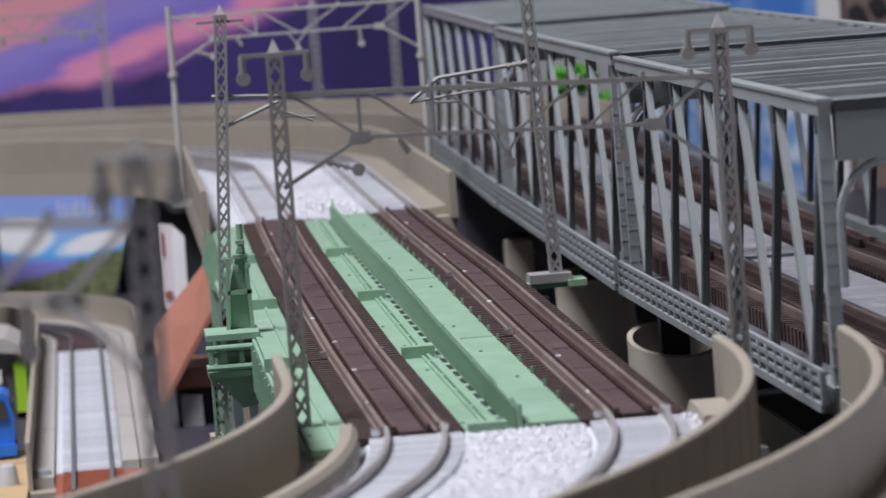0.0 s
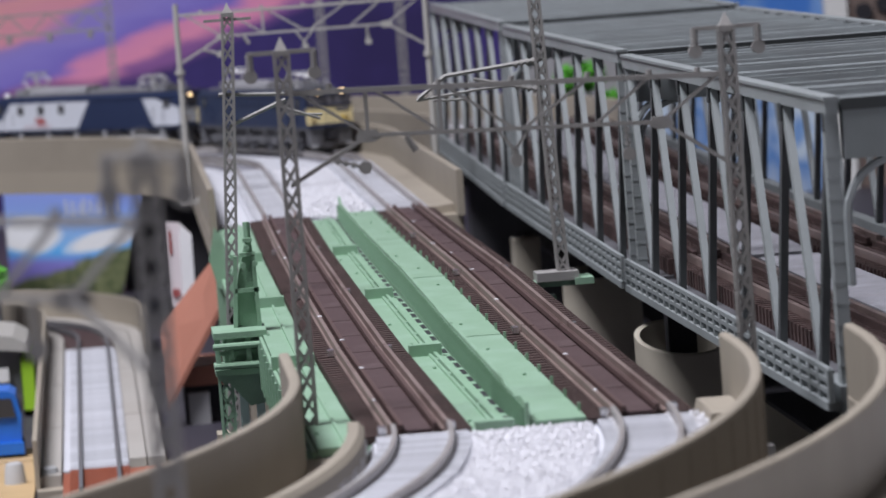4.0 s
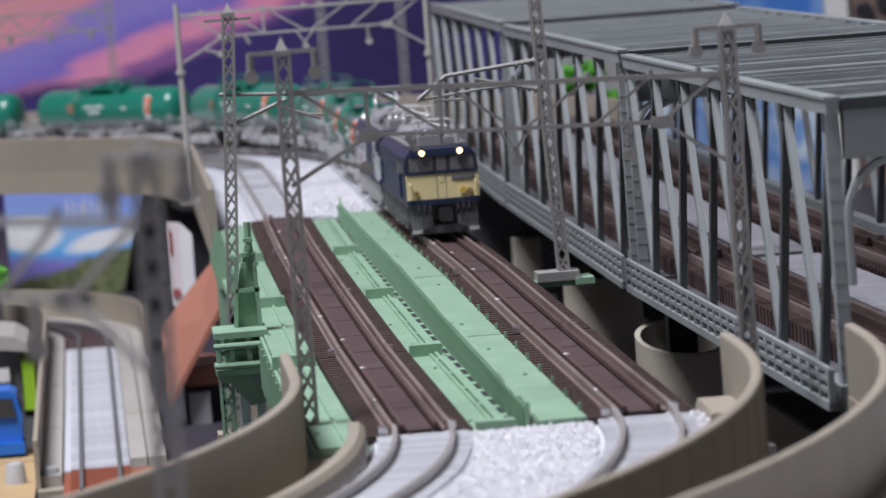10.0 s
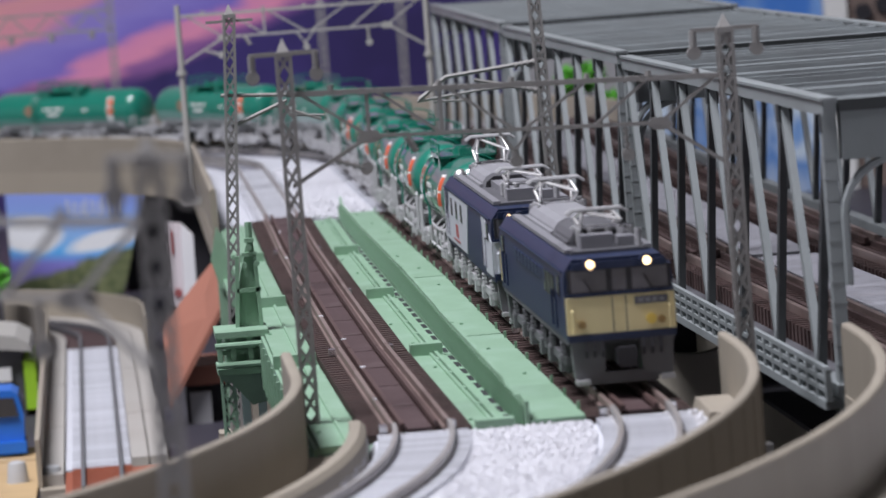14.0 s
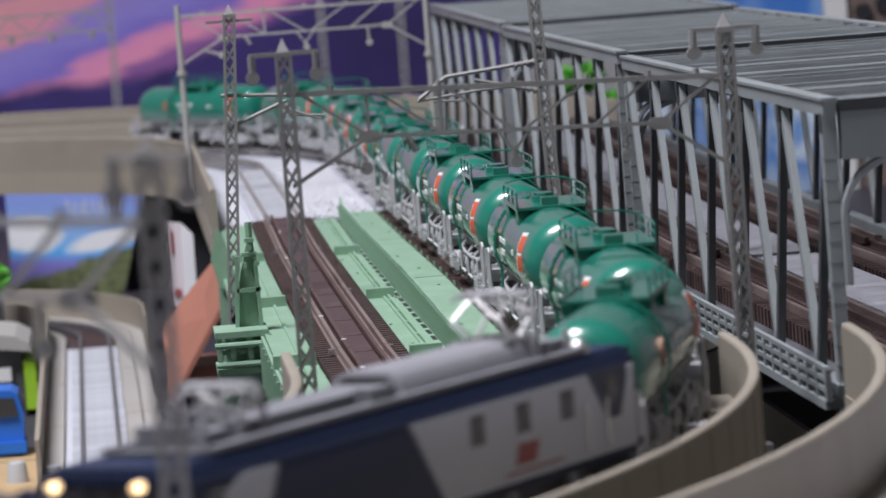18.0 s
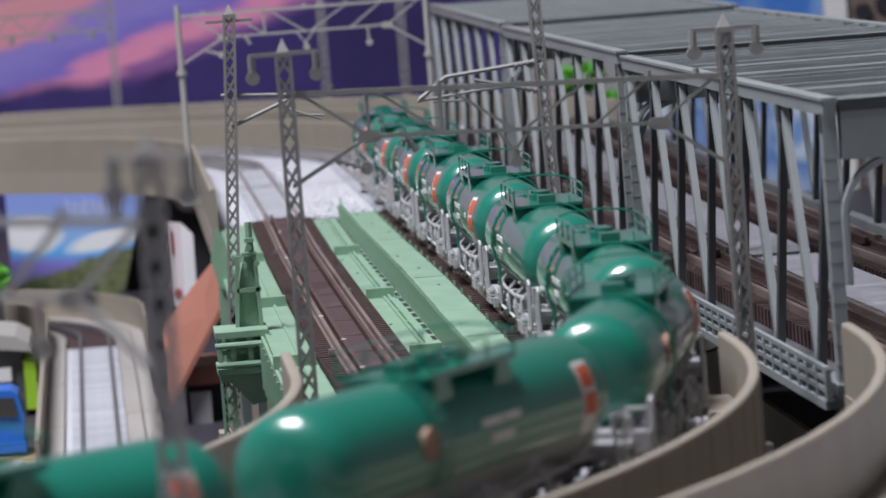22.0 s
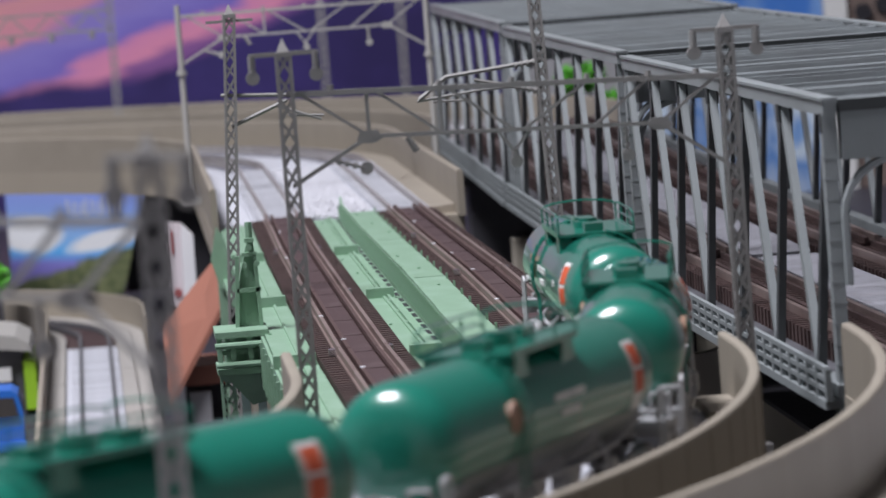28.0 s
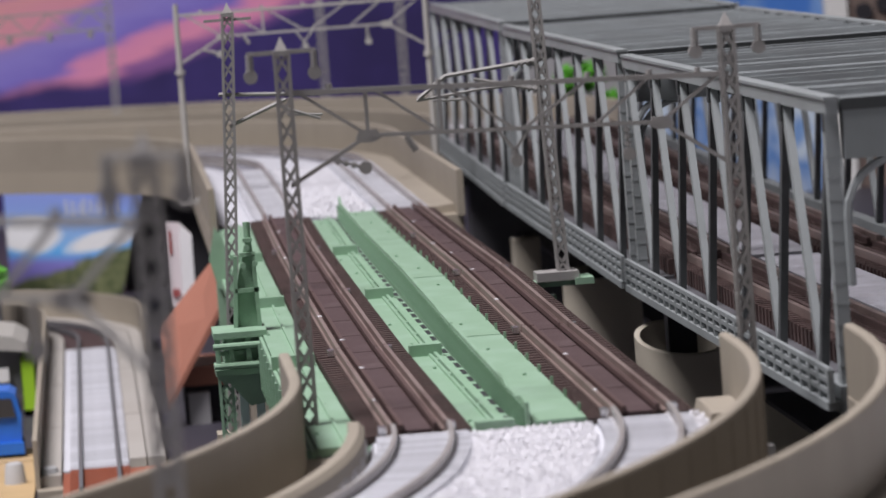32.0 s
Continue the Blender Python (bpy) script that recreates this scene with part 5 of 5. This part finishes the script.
        slab(t, "rain_strip", BLUE, sx * 8.55 - .15, sx * 8.55 + .15, -h + 3, h - 3, 18.4, 18.7)
    # ends
    for e in (-1, 1):
        y = e * h
        slab(t, "front_band", front_mat, -8.45, 8.45, y - .5, y + .35, 9.1, 14.7, "pale front band" if freight else "cream front band")
        for a, b in ((-7.5, -2.0), (-1.1, 1.1), (2.0, 7.5)):
            slab(t, "windscreen", SCREEN, a, b, y - .3, y + .4, 15.5, 18.7)
        for x in (-5.0, 4.4):
            bm = bmesh.new()
            tube(bm, (x, y + e * .55, 15.5), (x + 1.1, y + e * .55, 17.6), 0.12, 5)
            part("wiper", bm, BLACK, t, local=True)
        slab(t, "door_seam", DARKG, -.9, -.75, y - .3, y + .38 if e > 0 else y + .3, 9.2, 14.6)
        slab(t, "door_seam", DARKG, 1.2, 1.35, y - .3, y + .38 if e > 0 else y + .3, 9.2, 14.6)
        slab(t, "door_plate", CREAM, -.3, .7, min(y, y + e * .45), max(y, y + e * .45), 12.9, 14.0)
        slab(t, "window_band", BLACK, -8.0, 8.0, y - .3, y + .36 if e > 0 else y + .3, 15.3, 18.9)
        slab(t, "brow", BLUE, -7.2, 7.2, min(y, y + e * .7), max(y, y + e * .7), 18.9, 20.0)
        slab(t, "window_sill", BLUE, -8.3, 8.3, min(y, y + e * .6), max(y, y + e * .6), 14.8, 15.3)
        slab(t, "buffer_beam", BLUE, -8.4, 8.4, y - .5, y + .6, 8.0, 9.1)
        slab(t, "number_plate", DARKG, min(-e * 2.2, -e * 7.4), max(-e * 2.2, -e * 7.4), min(y, y + e * .55), max(y, y + e * .55), 13.1, 14.3, "dark plate with unreadable pale marks")
        for k in range(4):
            slab(t, "plate_mark", ROOFG, -e * (3.15 + k * 1.1) - .35, -e * (3.15 + k * 1.1) + .35, min(y, y + e * .62), max(y, y + e * .62), 13.4, 14.0)
        lz = 18.9 if freight else 19.7
        for x in ((-5.2, 5.2) if freight else (-4.4, 4.4)):
            bm = bmesh.new()
            tube(bm, (x, y, lz), (x, y + e * 1.3, lz), 1.1, 14)
            lamp = part("headlamp", bm, BLUE, t, local=True, smooth=True)
            bm = bmesh.new()
            tube(bm, (x, y + e * 1.2, lz), (x, y + e * 1.5, lz), 0.66, 14)
            part("lens", bm, LAMP if e == 1 else GLASSY, lamp, "lit warm white lens" if e == 1 else "", local=True)
        for x in (-6.2, 6.2):
            bm = bmesh.new()
            tube(bm, (x, y, 10.6), (x, y + e * 0.9, 10.6), 0.6, 10)
            part("tail_lamp", bm, DULLRED, t, local=True)
            bm = bmesh.new()
            pipe(bm, [(x * 1.22, y + e * .3, 9.2), (x * 1.22, y + e * 1.0, 9.4), (x * 1.22, y + e * 1.0, 12.6), (x * 1.22, y + e * .3, 12.8)], 0.22)
            part("grab_rail", bm, front_mat, t, local=True)
        bm = bmesh.new()
        tube(bm, (-e * 4.6, y, 10.8), (-e * 4.6, y + e * .9, 10.8), 0.8, 12)
        part("marker_lamp", bm, BRASS, t, "small yellow marker lamp", local=True)
        # skirt with coupler opening
        for sx in (-1, 1):
            bm = bmesh.new()
            prism(bm, [(sx * 2.6, 7.9), (sx * 8.0, 7.9), (sx * 7.6, 2.4), (sx * 6.6, 1.6), (sx * 3.0, 3.0)], "y", y - e * 3.0, y - e * 0.4)
            part("skirt", bm, SKIRT, t, local=True)
            slab(t, "step", BOGIE, sx * 6.6 - 1.1, sx * 6.6 + 1.1, y - .2, y + .9, 1.5, 2.2)
            for k in range(3):
                bm = bmesh.new()
                pipe(bm, [(sx * (3.2 + k * 1.3), y + e * .3, 8.4), (sx * (3.2 + k * 1.3), y + e * .9, 6.6), (sx * (3.2 + k * 1.3), y + e * .3, 5.6)], 0.24)
                part("hose", bm, BLACK, t, local=True)
        slab(t, "plough", SKIRT, -5.4, 5.4, y - e * 1.6 - .4, y - e * 1.6 + .4, 1.2, 3.0)
        bm = bmesh.new()
        box(bm, -1.3, 1.3, min(y - e * 2, y + e * 2.6), max(y - e * 2, y + e * 2.6), 4.4, 6.6)
        box(bm, -1.7, 1.1, min(y + e * 1.2, y + e * 2.7), max(y + e * 1.2, y + e * 2.7), 4.0, 7.0)
        part("coupler", bm, BLACK, t, local=True)
    # bogies
    for yc in (-h + 22, 0, h - 22):
        bm = bmesh.new()
        box(bm, -6.2, 6.2, yc - 11, yc + 11, 3.6, 7.4)
        bogie = part("bogie", bm, DARKG, t, local=True)
        for sx in (-1, 1):
            slab(bogie, "side_frame", BOGIE if freight else SKIRT, sx * 7.2 - .7, sx * 7.2 + .7, yc - 12, yc + 12, 3.4, 4.8)
            for dy in (-7.5, 7.5):
                bm = bmesh.new()
                tube(bm, (sx * 5.6, yc + dy, 3.2), (sx * 4.3, yc + dy, 3.2), 3.2, 18)
                part("wheel", bm, DARKG, bogie, local=True, smooth=True)
                slab(bogie, "axle_box", BOGIE if freight else SKIRT, sx * 7.6 - .8, sx * 7.6 + .8, yc + dy - 1.4, yc + dy + 1.4, 2.2, 4.6)
                bm = bmesh.new()
                for k in range(4):
                    tube(bm, (sx * 7.7, yc + dy + 3, 4.6 + k * .7), (sx * 7.7, yc + dy + 3, 5.0 + k * .7), 0.85, 8)
                tube(bm, (sx * 7.7, yc + dy + 3, 4.4), (sx * 7.7, yc + dy + 3, 7.6), 0.5, 6)
                part("spring", bm, BOGIE if freight else SKIRT, bogie, local=True)
    slab(t, "underframe_box", DARKG, -6.8, 6.8, -18, -12, 2.8, 7.4)
    slab(t, "underframe_box", DARKG, -6.8, 6.8, 12, 18, 2.8, 7.4)
    return t


def build_wagon():
    t = thing("tank_wagon", (0, 0, -ZR), "glossy green and grey tank wagon with roof walkway and orange placards", "tank wagon", "tank wagons")
    zc, rr, hl = 14.8, 7.75, 37.4
    bm = bmesh.new()
    head = [(0.0, 0.8), (.2, 3.0), (.7, 4.9), (1.5, 6.2), (2.6, 7.1), (4.0, 7.55), (6.0, rr)]
    lathe(bm, [(-hl + u, r) for u, r in head] + [(hl - u, r) for u, r in head[::-1]], 40)
    bmesh.ops.translate(bm, verts=bm.verts, vec=(0, 0, zc))
    part("tank", bm, TANKGREEN, t, smooth=True, local=True)
    # grey belly between the ends
    bm = bmesh.new()
    n = 20
    rows = []
    for i in range(n + 1):
        a = radians(-150 + 120 * i / n)
        rows.append((math.cos(a) * (rr + .12), zc + math.sin(a) * (rr + .12) , ))
    ring = [[bm.verts.new((x, y, z)) for x, z in rows] for y in (-hl + 7, -hl + 10, hl - 10, hl - 7)]
    for r0, r1 in zip(ring, ring[1:]):
        for i in range(n):
            bm.faces.new((r0[i], r0[i + 1], r1[i + 1], r1[i]))
    part("grey_side", bm, TANKGREY, t, "smooth grey belly of the tank", smooth=True, local=True)
    # placards and print
    for sx in (-1, 1):
        for yp in (26.5 if sx > 0 else -28.0,):
            # plates bent round the shell: white with two orange fields
            for nm, mt, hw, a0, a1, o in (("placard", WPLATE, 1.9, -30, 38, .16), ("placard_mark", ORANGE, 1.5, 12, 33, .24), ("placard_mark", ORANGE, 1.5, -12, 8, .24)):
                bm = bmesh.new()
                k = 6
                ring = [[bm.verts.new((sx * (rr + r) * math.cos(radians(a0 + (a1 - a0) * i / k)), y, zc + (rr + r) * math.sin(radians(a0 + (a1 - a0) * i / k)))) for i in range(k + 1)]
                        for y, r in ((yp - hw, o - .3), (yp - hw, o), (yp + hw, o), (yp + hw, o - .3))]
                for r0, r1 in zip(ring, ring[1:]):
                    for i in range(k):
                        bm.faces.new((r0[i], r0[i + 1], r1[i + 1], r1[i]))
                bmesh.ops.transform(bm, matrix=Matrix.Translation((sx * 6.9, yp, 0)) @ Matrix.Rotation(radians(17 if sx > 0 else 0), 4, "Z") @ Matrix.Translation((-sx * 7.0, -yp, 0)), verts=bm.verts)
                part(nm, bm, mt, t, "white plate with orange blocks" if nm == "placard" else "", local=True)
        bm = bmesh.new()
        tube(bm, (sx * (rr - .4), -sx * 15.5, zc + 1.0), (sx * (rr + .22), -sx * 15.5, zc + 1.0), 2.0, 16)
        part("emblem", bm, FADED, t, "faded orange round emblem", local=True)
        for y0, y1, z in ((-8, -4, zc + 1.4), (-3.2, 2, zc + 1.4), (-6, 0, zc - .6), (12, 14.4, zc + .6)):
            slab(t, "print_bar", WPLATE, sx * (rr + .03) - .1, sx * (rr + .03) + .1, y0, y1, z - .45, z + .45, "unreadable pale print")
    # roof walkway, manhole and rails
    zt = zc + rr - .35
    slab(t, "walkway", TANKGREEN, -6.2, 6.2, -11, 11, zt + .1, zt + .6)
    for sx in (-1, 1):
        for y in (-8, 8):
            bm = bmesh.new()
            prism(bm, [(y - 2.4, zt - 2.6), (y + 2.4, zt - 2.6), (y + 1.5, zt + .1), (y - 1.5, zt + .1)], "x", sx * 3.8, sx * 6.0)
            part("bracket", bm, TANKGREEN, t, local=True)
        slab(t, "side_board", TANKGREEN, sx * 6.1 - .2, sx * 6.1 + .2, -11, 11, zt + .1, zt + 0.9)
        for z in (1.7, 3.2):
            bm = bmesh.new()
            pts = [(sx * 6.1, -11 + 22 * i / 8, zt + z + (0.5 if 0 < i < 8 else 0)) for i in range(9)]
            pipe(bm, pts, 0.17, 5)
            part("hand_rail", bm, TANKGREEN, t, local=True)
        for y in (-11, -3.7, 3.7, 11):
            bm = bmesh.new()
            tube(bm, (sx * 6.1, y, zt + .5), (sx * 6.1, y, zt + 3.3), 0.17, 5)
            part("rail_post", bm, TANKGREEN, t, local=True)
    # hoop across the back of the walkway
    bm = bmesh.new()
    pipe(bm, [(6.1 * math.cos(radians(a)), -11, zt + 3.2 + 1.1 * math.sin(radians(a))) for a in range(0, 181, 20)], 0.17, 5)
    part("hoop_rail", bm, TANKGREEN, t, local=True)
    bm = bmesh.new()
    tube(bm, (0, 0, zt + .4), (0, 0, zt + 1.7), 2.3, 16)
    tube(bm, (0, 0, zt + 1.7), (0, 0, zt + 2.2), 1.6, 12)
    part("manhole", bm, TANKGREEN, t, local=True)
    for y in (-6.5, 6.5):
        slab(t, "valve_box", TANKGREEN, -1.5, 1.5, y - 1.6, y + 1.6, zt + .5, zt + 1.9)
    for sx, y in ((-1, 12.5), (1, -12.5)):
        bm = bmesh.new()
        for dy in (-1.1, 1.1):
            pts = [(sx * (rr + .6) * math.cos(radians(a)), y + dy, zc + (rr + .6) * math.sin(radians(a))) for a in range(80, -30, -12)] + [(sx * (rr - .4), y + dy, 7)]
            pipe(bm, pts, 0.2, 5)
        for a in range(68, -20, -11):
            c = (sx * (rr + .6) * math.cos(radians(a)), zc + (rr + .6) * math.sin(radians(a)))
            tube(bm, (c[0], y - 1.1, c[1]), (c[0], y + 1.1, c[1]), 0.16, 5)
        part("ladder", bm, TANKGREEN, t, local=True)
    # frame
    slab(t, "centre_sill", BOGIE, -2.2, 2.2, -41.4, 41.4, 6.0, 8.2)
    for y in (-30, -14, 14, 30):
        bm = bmesh.new()
        prism(bm, [(-6.8, 9.6), (-5.2, 8.0), (-3.2, 6.4), (3.2, 6.4), (5.2, 8.0), (6.8, 9.6), (5.4, 10.8), (-5.4, 10.8)], "y", y - 1, y + 1)
        part("saddle", bm, BOGIE, t, local=True)
    for e in (-1, 1):
        y = e * 40.0
        slab(t, "end_platform", BOGIE, -7.2, 7.2, y - 3.2, y + 1.6, 7.0, 7.9)
        slab(t, "end_beam", BOGIE, -7.4, 7.4, min(y + e * 1.0, y + e * 1.8), max(y + e * 1.0, y + e * 1.8), 5.4, 8.2)
        for sx in (-1, 1):
            for x in (4.4, 7.0):
                bm = bmesh.new()
                pipe(bm, [(sx * x, y + e * 1.2, 7.8), (sx * x, y + e * 1.2, 11.2)], 0.26)
                part("end_post", bm, BOGIE, t, local=True)
            bm = bmesh.new()
            pipe(bm, [(sx * 4.4, y + e * 1.2, 11.1), (sx * 7.0, y + e * 1.2, 11.1)], 0.26)
            part("end_rail", bm, BOGIE, t, local=True)
            slab(t, "footstep", BOGIE, sx * 6.6 - .9, sx * 6.6 + .9, y - .8, y + .8, 3.0, 3.6)
        slab(t, "coupler", BLACK, -1.2, 1.2, min(y, y + e * 3.5), max(y, y + e * 3.5), 4.6, 6.4)
    for yc in (-28, 28):
        slab_b = bmesh.new()
        box(slab_b, -4.0, 4.0, yc - 2, yc + 2, 4.2, 6.2)
        bogie = part("bogie", slab_b, DARKG, t, local=True)
        for sx in (-1, 1):
            bm = bmesh.new()
            prism(bm, [(yc - 8.4, 4.4), (yc - 3.2, 5.4), (yc + 3.2, 5.4), (yc + 8.4, 4.4), (yc + 8.4, 3.0), (yc + 3.2, 2.0), (yc - 3.2, 2.0), (yc - 8.4, 3.0)], "x", sx * 6.2, sx * 7.3)
            part("side_frame", bm, BOGIE, bogie, local=True)
            for dy in (-6.5, 6.5):
                bm = bmesh.new()
                tube(bm, (sx * 5.7, yc + dy, 2.9), (sx * 4.4, yc + dy, 2.9), 2.9, 18)
                part("wheel", bm, WHEEL, bogie, local=True, smooth=True)
                bm = bmesh.new()
                box(bm, min(sx * 7.2, sx * 8.0), max(sx * 7.2, sx * 8.0), yc + dy - .8, yc + dy + .8, 2.1, 3.9)
                part("axle_box", bm, BOGIE, bogie, local=True)
            for dy in (-1.3, 1.3):
                bm = bmesh.new()
                pts = [(2.2, .5)]
                for k in range(4):
                    pts += [(2.4 + k * .7, .5), (2.4 + k * .7, .9), (2.8 + k * .7, .9), (2.8 + k * .7, .5)]
                lathe(bm, pts + [(5.2, .5)], 8, "z")
                bmesh.ops.translate(bm, verts=bm.verts, vec=(sx * 7.4, yc + dy, 0))
                part("spring", bm, BOGIE, bogie, local=True)
            slab(bogie, "brake_lever", BOGIE, sx * 7.3 - .3, sx * 7.3 + .3, yc - 11, yc - 10, 2.6, 6.4)
    for sx in (-1, 1):
        for y, l in ((-8, 4), (4, 3), (12, 2)):
            slab(t, "brake_gear", BOGIE, sx * 5.2 - 1.2, sx * 5.2 + 1.2, y, y + l, 3.4, 6.6)
        # valve wheels, drain pipes and stays along the frame
        for k, y in enumerate((-18.5, -3.5, 9.0, 18.0)):
            bm = bmesh.new()
            tube(bm, (sx * 6.9, y, 5.0), (sx * 7.3, y, 5.0), 1.25, 12)
            tube(bm, (sx * 5.0, y, 5.0), (sx * 7.5, y, 5.0), 0.3, 6)
            part("valve_wheel", bm, BOGIE, t, local=True)
            bm = bmesh.new()
            pipe(bm, [(sx * 5.6, y + 2.2, 8.6), (sx * 7.0, y + 2.4, 7.2), (sx * 7.0, y + 2.6, 3.0), (sx * 6.4, y + 4.0, 2.2)], 0.32)
            part("drain_pipe", bm, BOGIE, t, local=True)
        bm = bmesh.new()
        pipe(bm, [(sx * 6.6, -22, 7.6), (sx * 6.9, -8, 7.0), (sx * 6.9, 8, 7.0), (sx * 6.6, 22, 7.6)], 0.3)
        part("brake_pipe", bm, BOGIE, t, local=True)
        for y in (-36.8, 36.8):
            bm = bmesh.new()
            pipe(bm, [(sx * 7.3, y - 1.2, 4.0), (sx * 7.3, y - 1.2, 11.4), (sx * 7.3, y - .6, 12.0), (sx * 7.3, y + .6, 12.0), (sx * 7.3, y + 1.2, 11.4), (sx * 7.3, y + 1.2, 4.0)], 0.3)
            part("grab_loop", bm, BOGIE, t, local=True)
            slab(t, "stirrup", BOGIE, sx * 7.2 - .5, sx * 7.2 + .5, y - 1.5, y + 1.5, 3.4, 4.0)
    return t


# front of the train along the loop, in seconds and millimetres
HEAD = [(0.0, -1095), (1.5, -984), (2.0, -949), (3.0, -872), (3.5, -833), (5.5, -681), (6.0, -645), (7.0, -570), (8.0, -495), (9.0, -419), (10.0, -340),
        (12.0, -179), (14.0, -14), (16.5, 203), (17.0, 244), (18.0, 325), (19.0, 411), (21.0, 581), (23.0, 757), (25.0, 922), (28.0, 1171), (30.0, 1336), (32.0, 1498)]


def head_at(t):
    for (t0, s0), (t1, s1) in zip(HEAD, HEAD[1:]):
        if t <= t1:
            return s0 + (s1 - s0) * (t - t0) / (t1 - t0)
    return HEAD[-1][1]


CARS = []


def build_train():
    a = build_loco("electric_locomotive", CREAM, BLUE, "navy blue electric locomotive with cream front and lit headlamps", False, 98.0)
    b = build_loco("electric_locomotive", LIVERY, BLUE, "navy and pale grey electric locomotive with lit headlamps", True, 104.0)
    for loco in (a, b):
        for o in loco.children_recursive:
            o.data.transform(Matrix.Diagonal((1, 1, 1.02, 1)))
    CARS.extend([(a, 0.0, 100.0, 56.0), (b, 111.0, 106.0, 60.0)])
    w = build_wagon()
    for i in range(12):
        c = w if i == 0 else copy_thing(w, w.matrix_basis)
        CARS.append((c, 218.8 + 87.15 * i, 87.0, 56.0))
    # two wagons of the rake carry no orange plates
    for c, _, _, _ in CARS[7:9]:
        for o in [o for o in c.children if o.name.startswith("placard")]:
            bpy.data.objects.remove(o)
        tagged(c, "glossy green and grey tank wagon with roof walkway and no placards", "tank wagon", "tank wagons")


def car_pose(head, offset, length, bogies):
    mid = head - offset - length / 2
    sa, sb = mid + bogies / 2, mid - bogies / 2
    xa, ya, nxa, nya = on_loop(sa)
    xb, yb, nxb, nyb = on_loop(sb)
    za, zb = between(-sa, BOW_OUT), between(-sb, BOW_OUT)
    xa, ya, xb, yb = xa + nxa * SIDE + between(-sa, BOW_X), ya + nya * SIDE, xb + nxb * SIDE + between(-sb, BOW_X), yb + nyb * SIDE
    turn = math.degrees(math.atan2(-(xa - xb), ya - yb))
    return pose((xa + xb) / 2000, (ya + yb) / 2000, (ZR + (za + zb) / 2) * 0.001, math.degrees((za - zb) / bogies), 0, turn)


def motions():
    for ob, offset, length, bogies in CARS:
        walk(ob, [(i * 0.5, car_pose(head_at(i * 0.5), offset, length, bogies)) for i in range(65)])


build_room()
build_viaducts()
build_girder_bridges()
build_truss()
build_masts()
build_low_line()
build_scenery()
build_train()
motions()
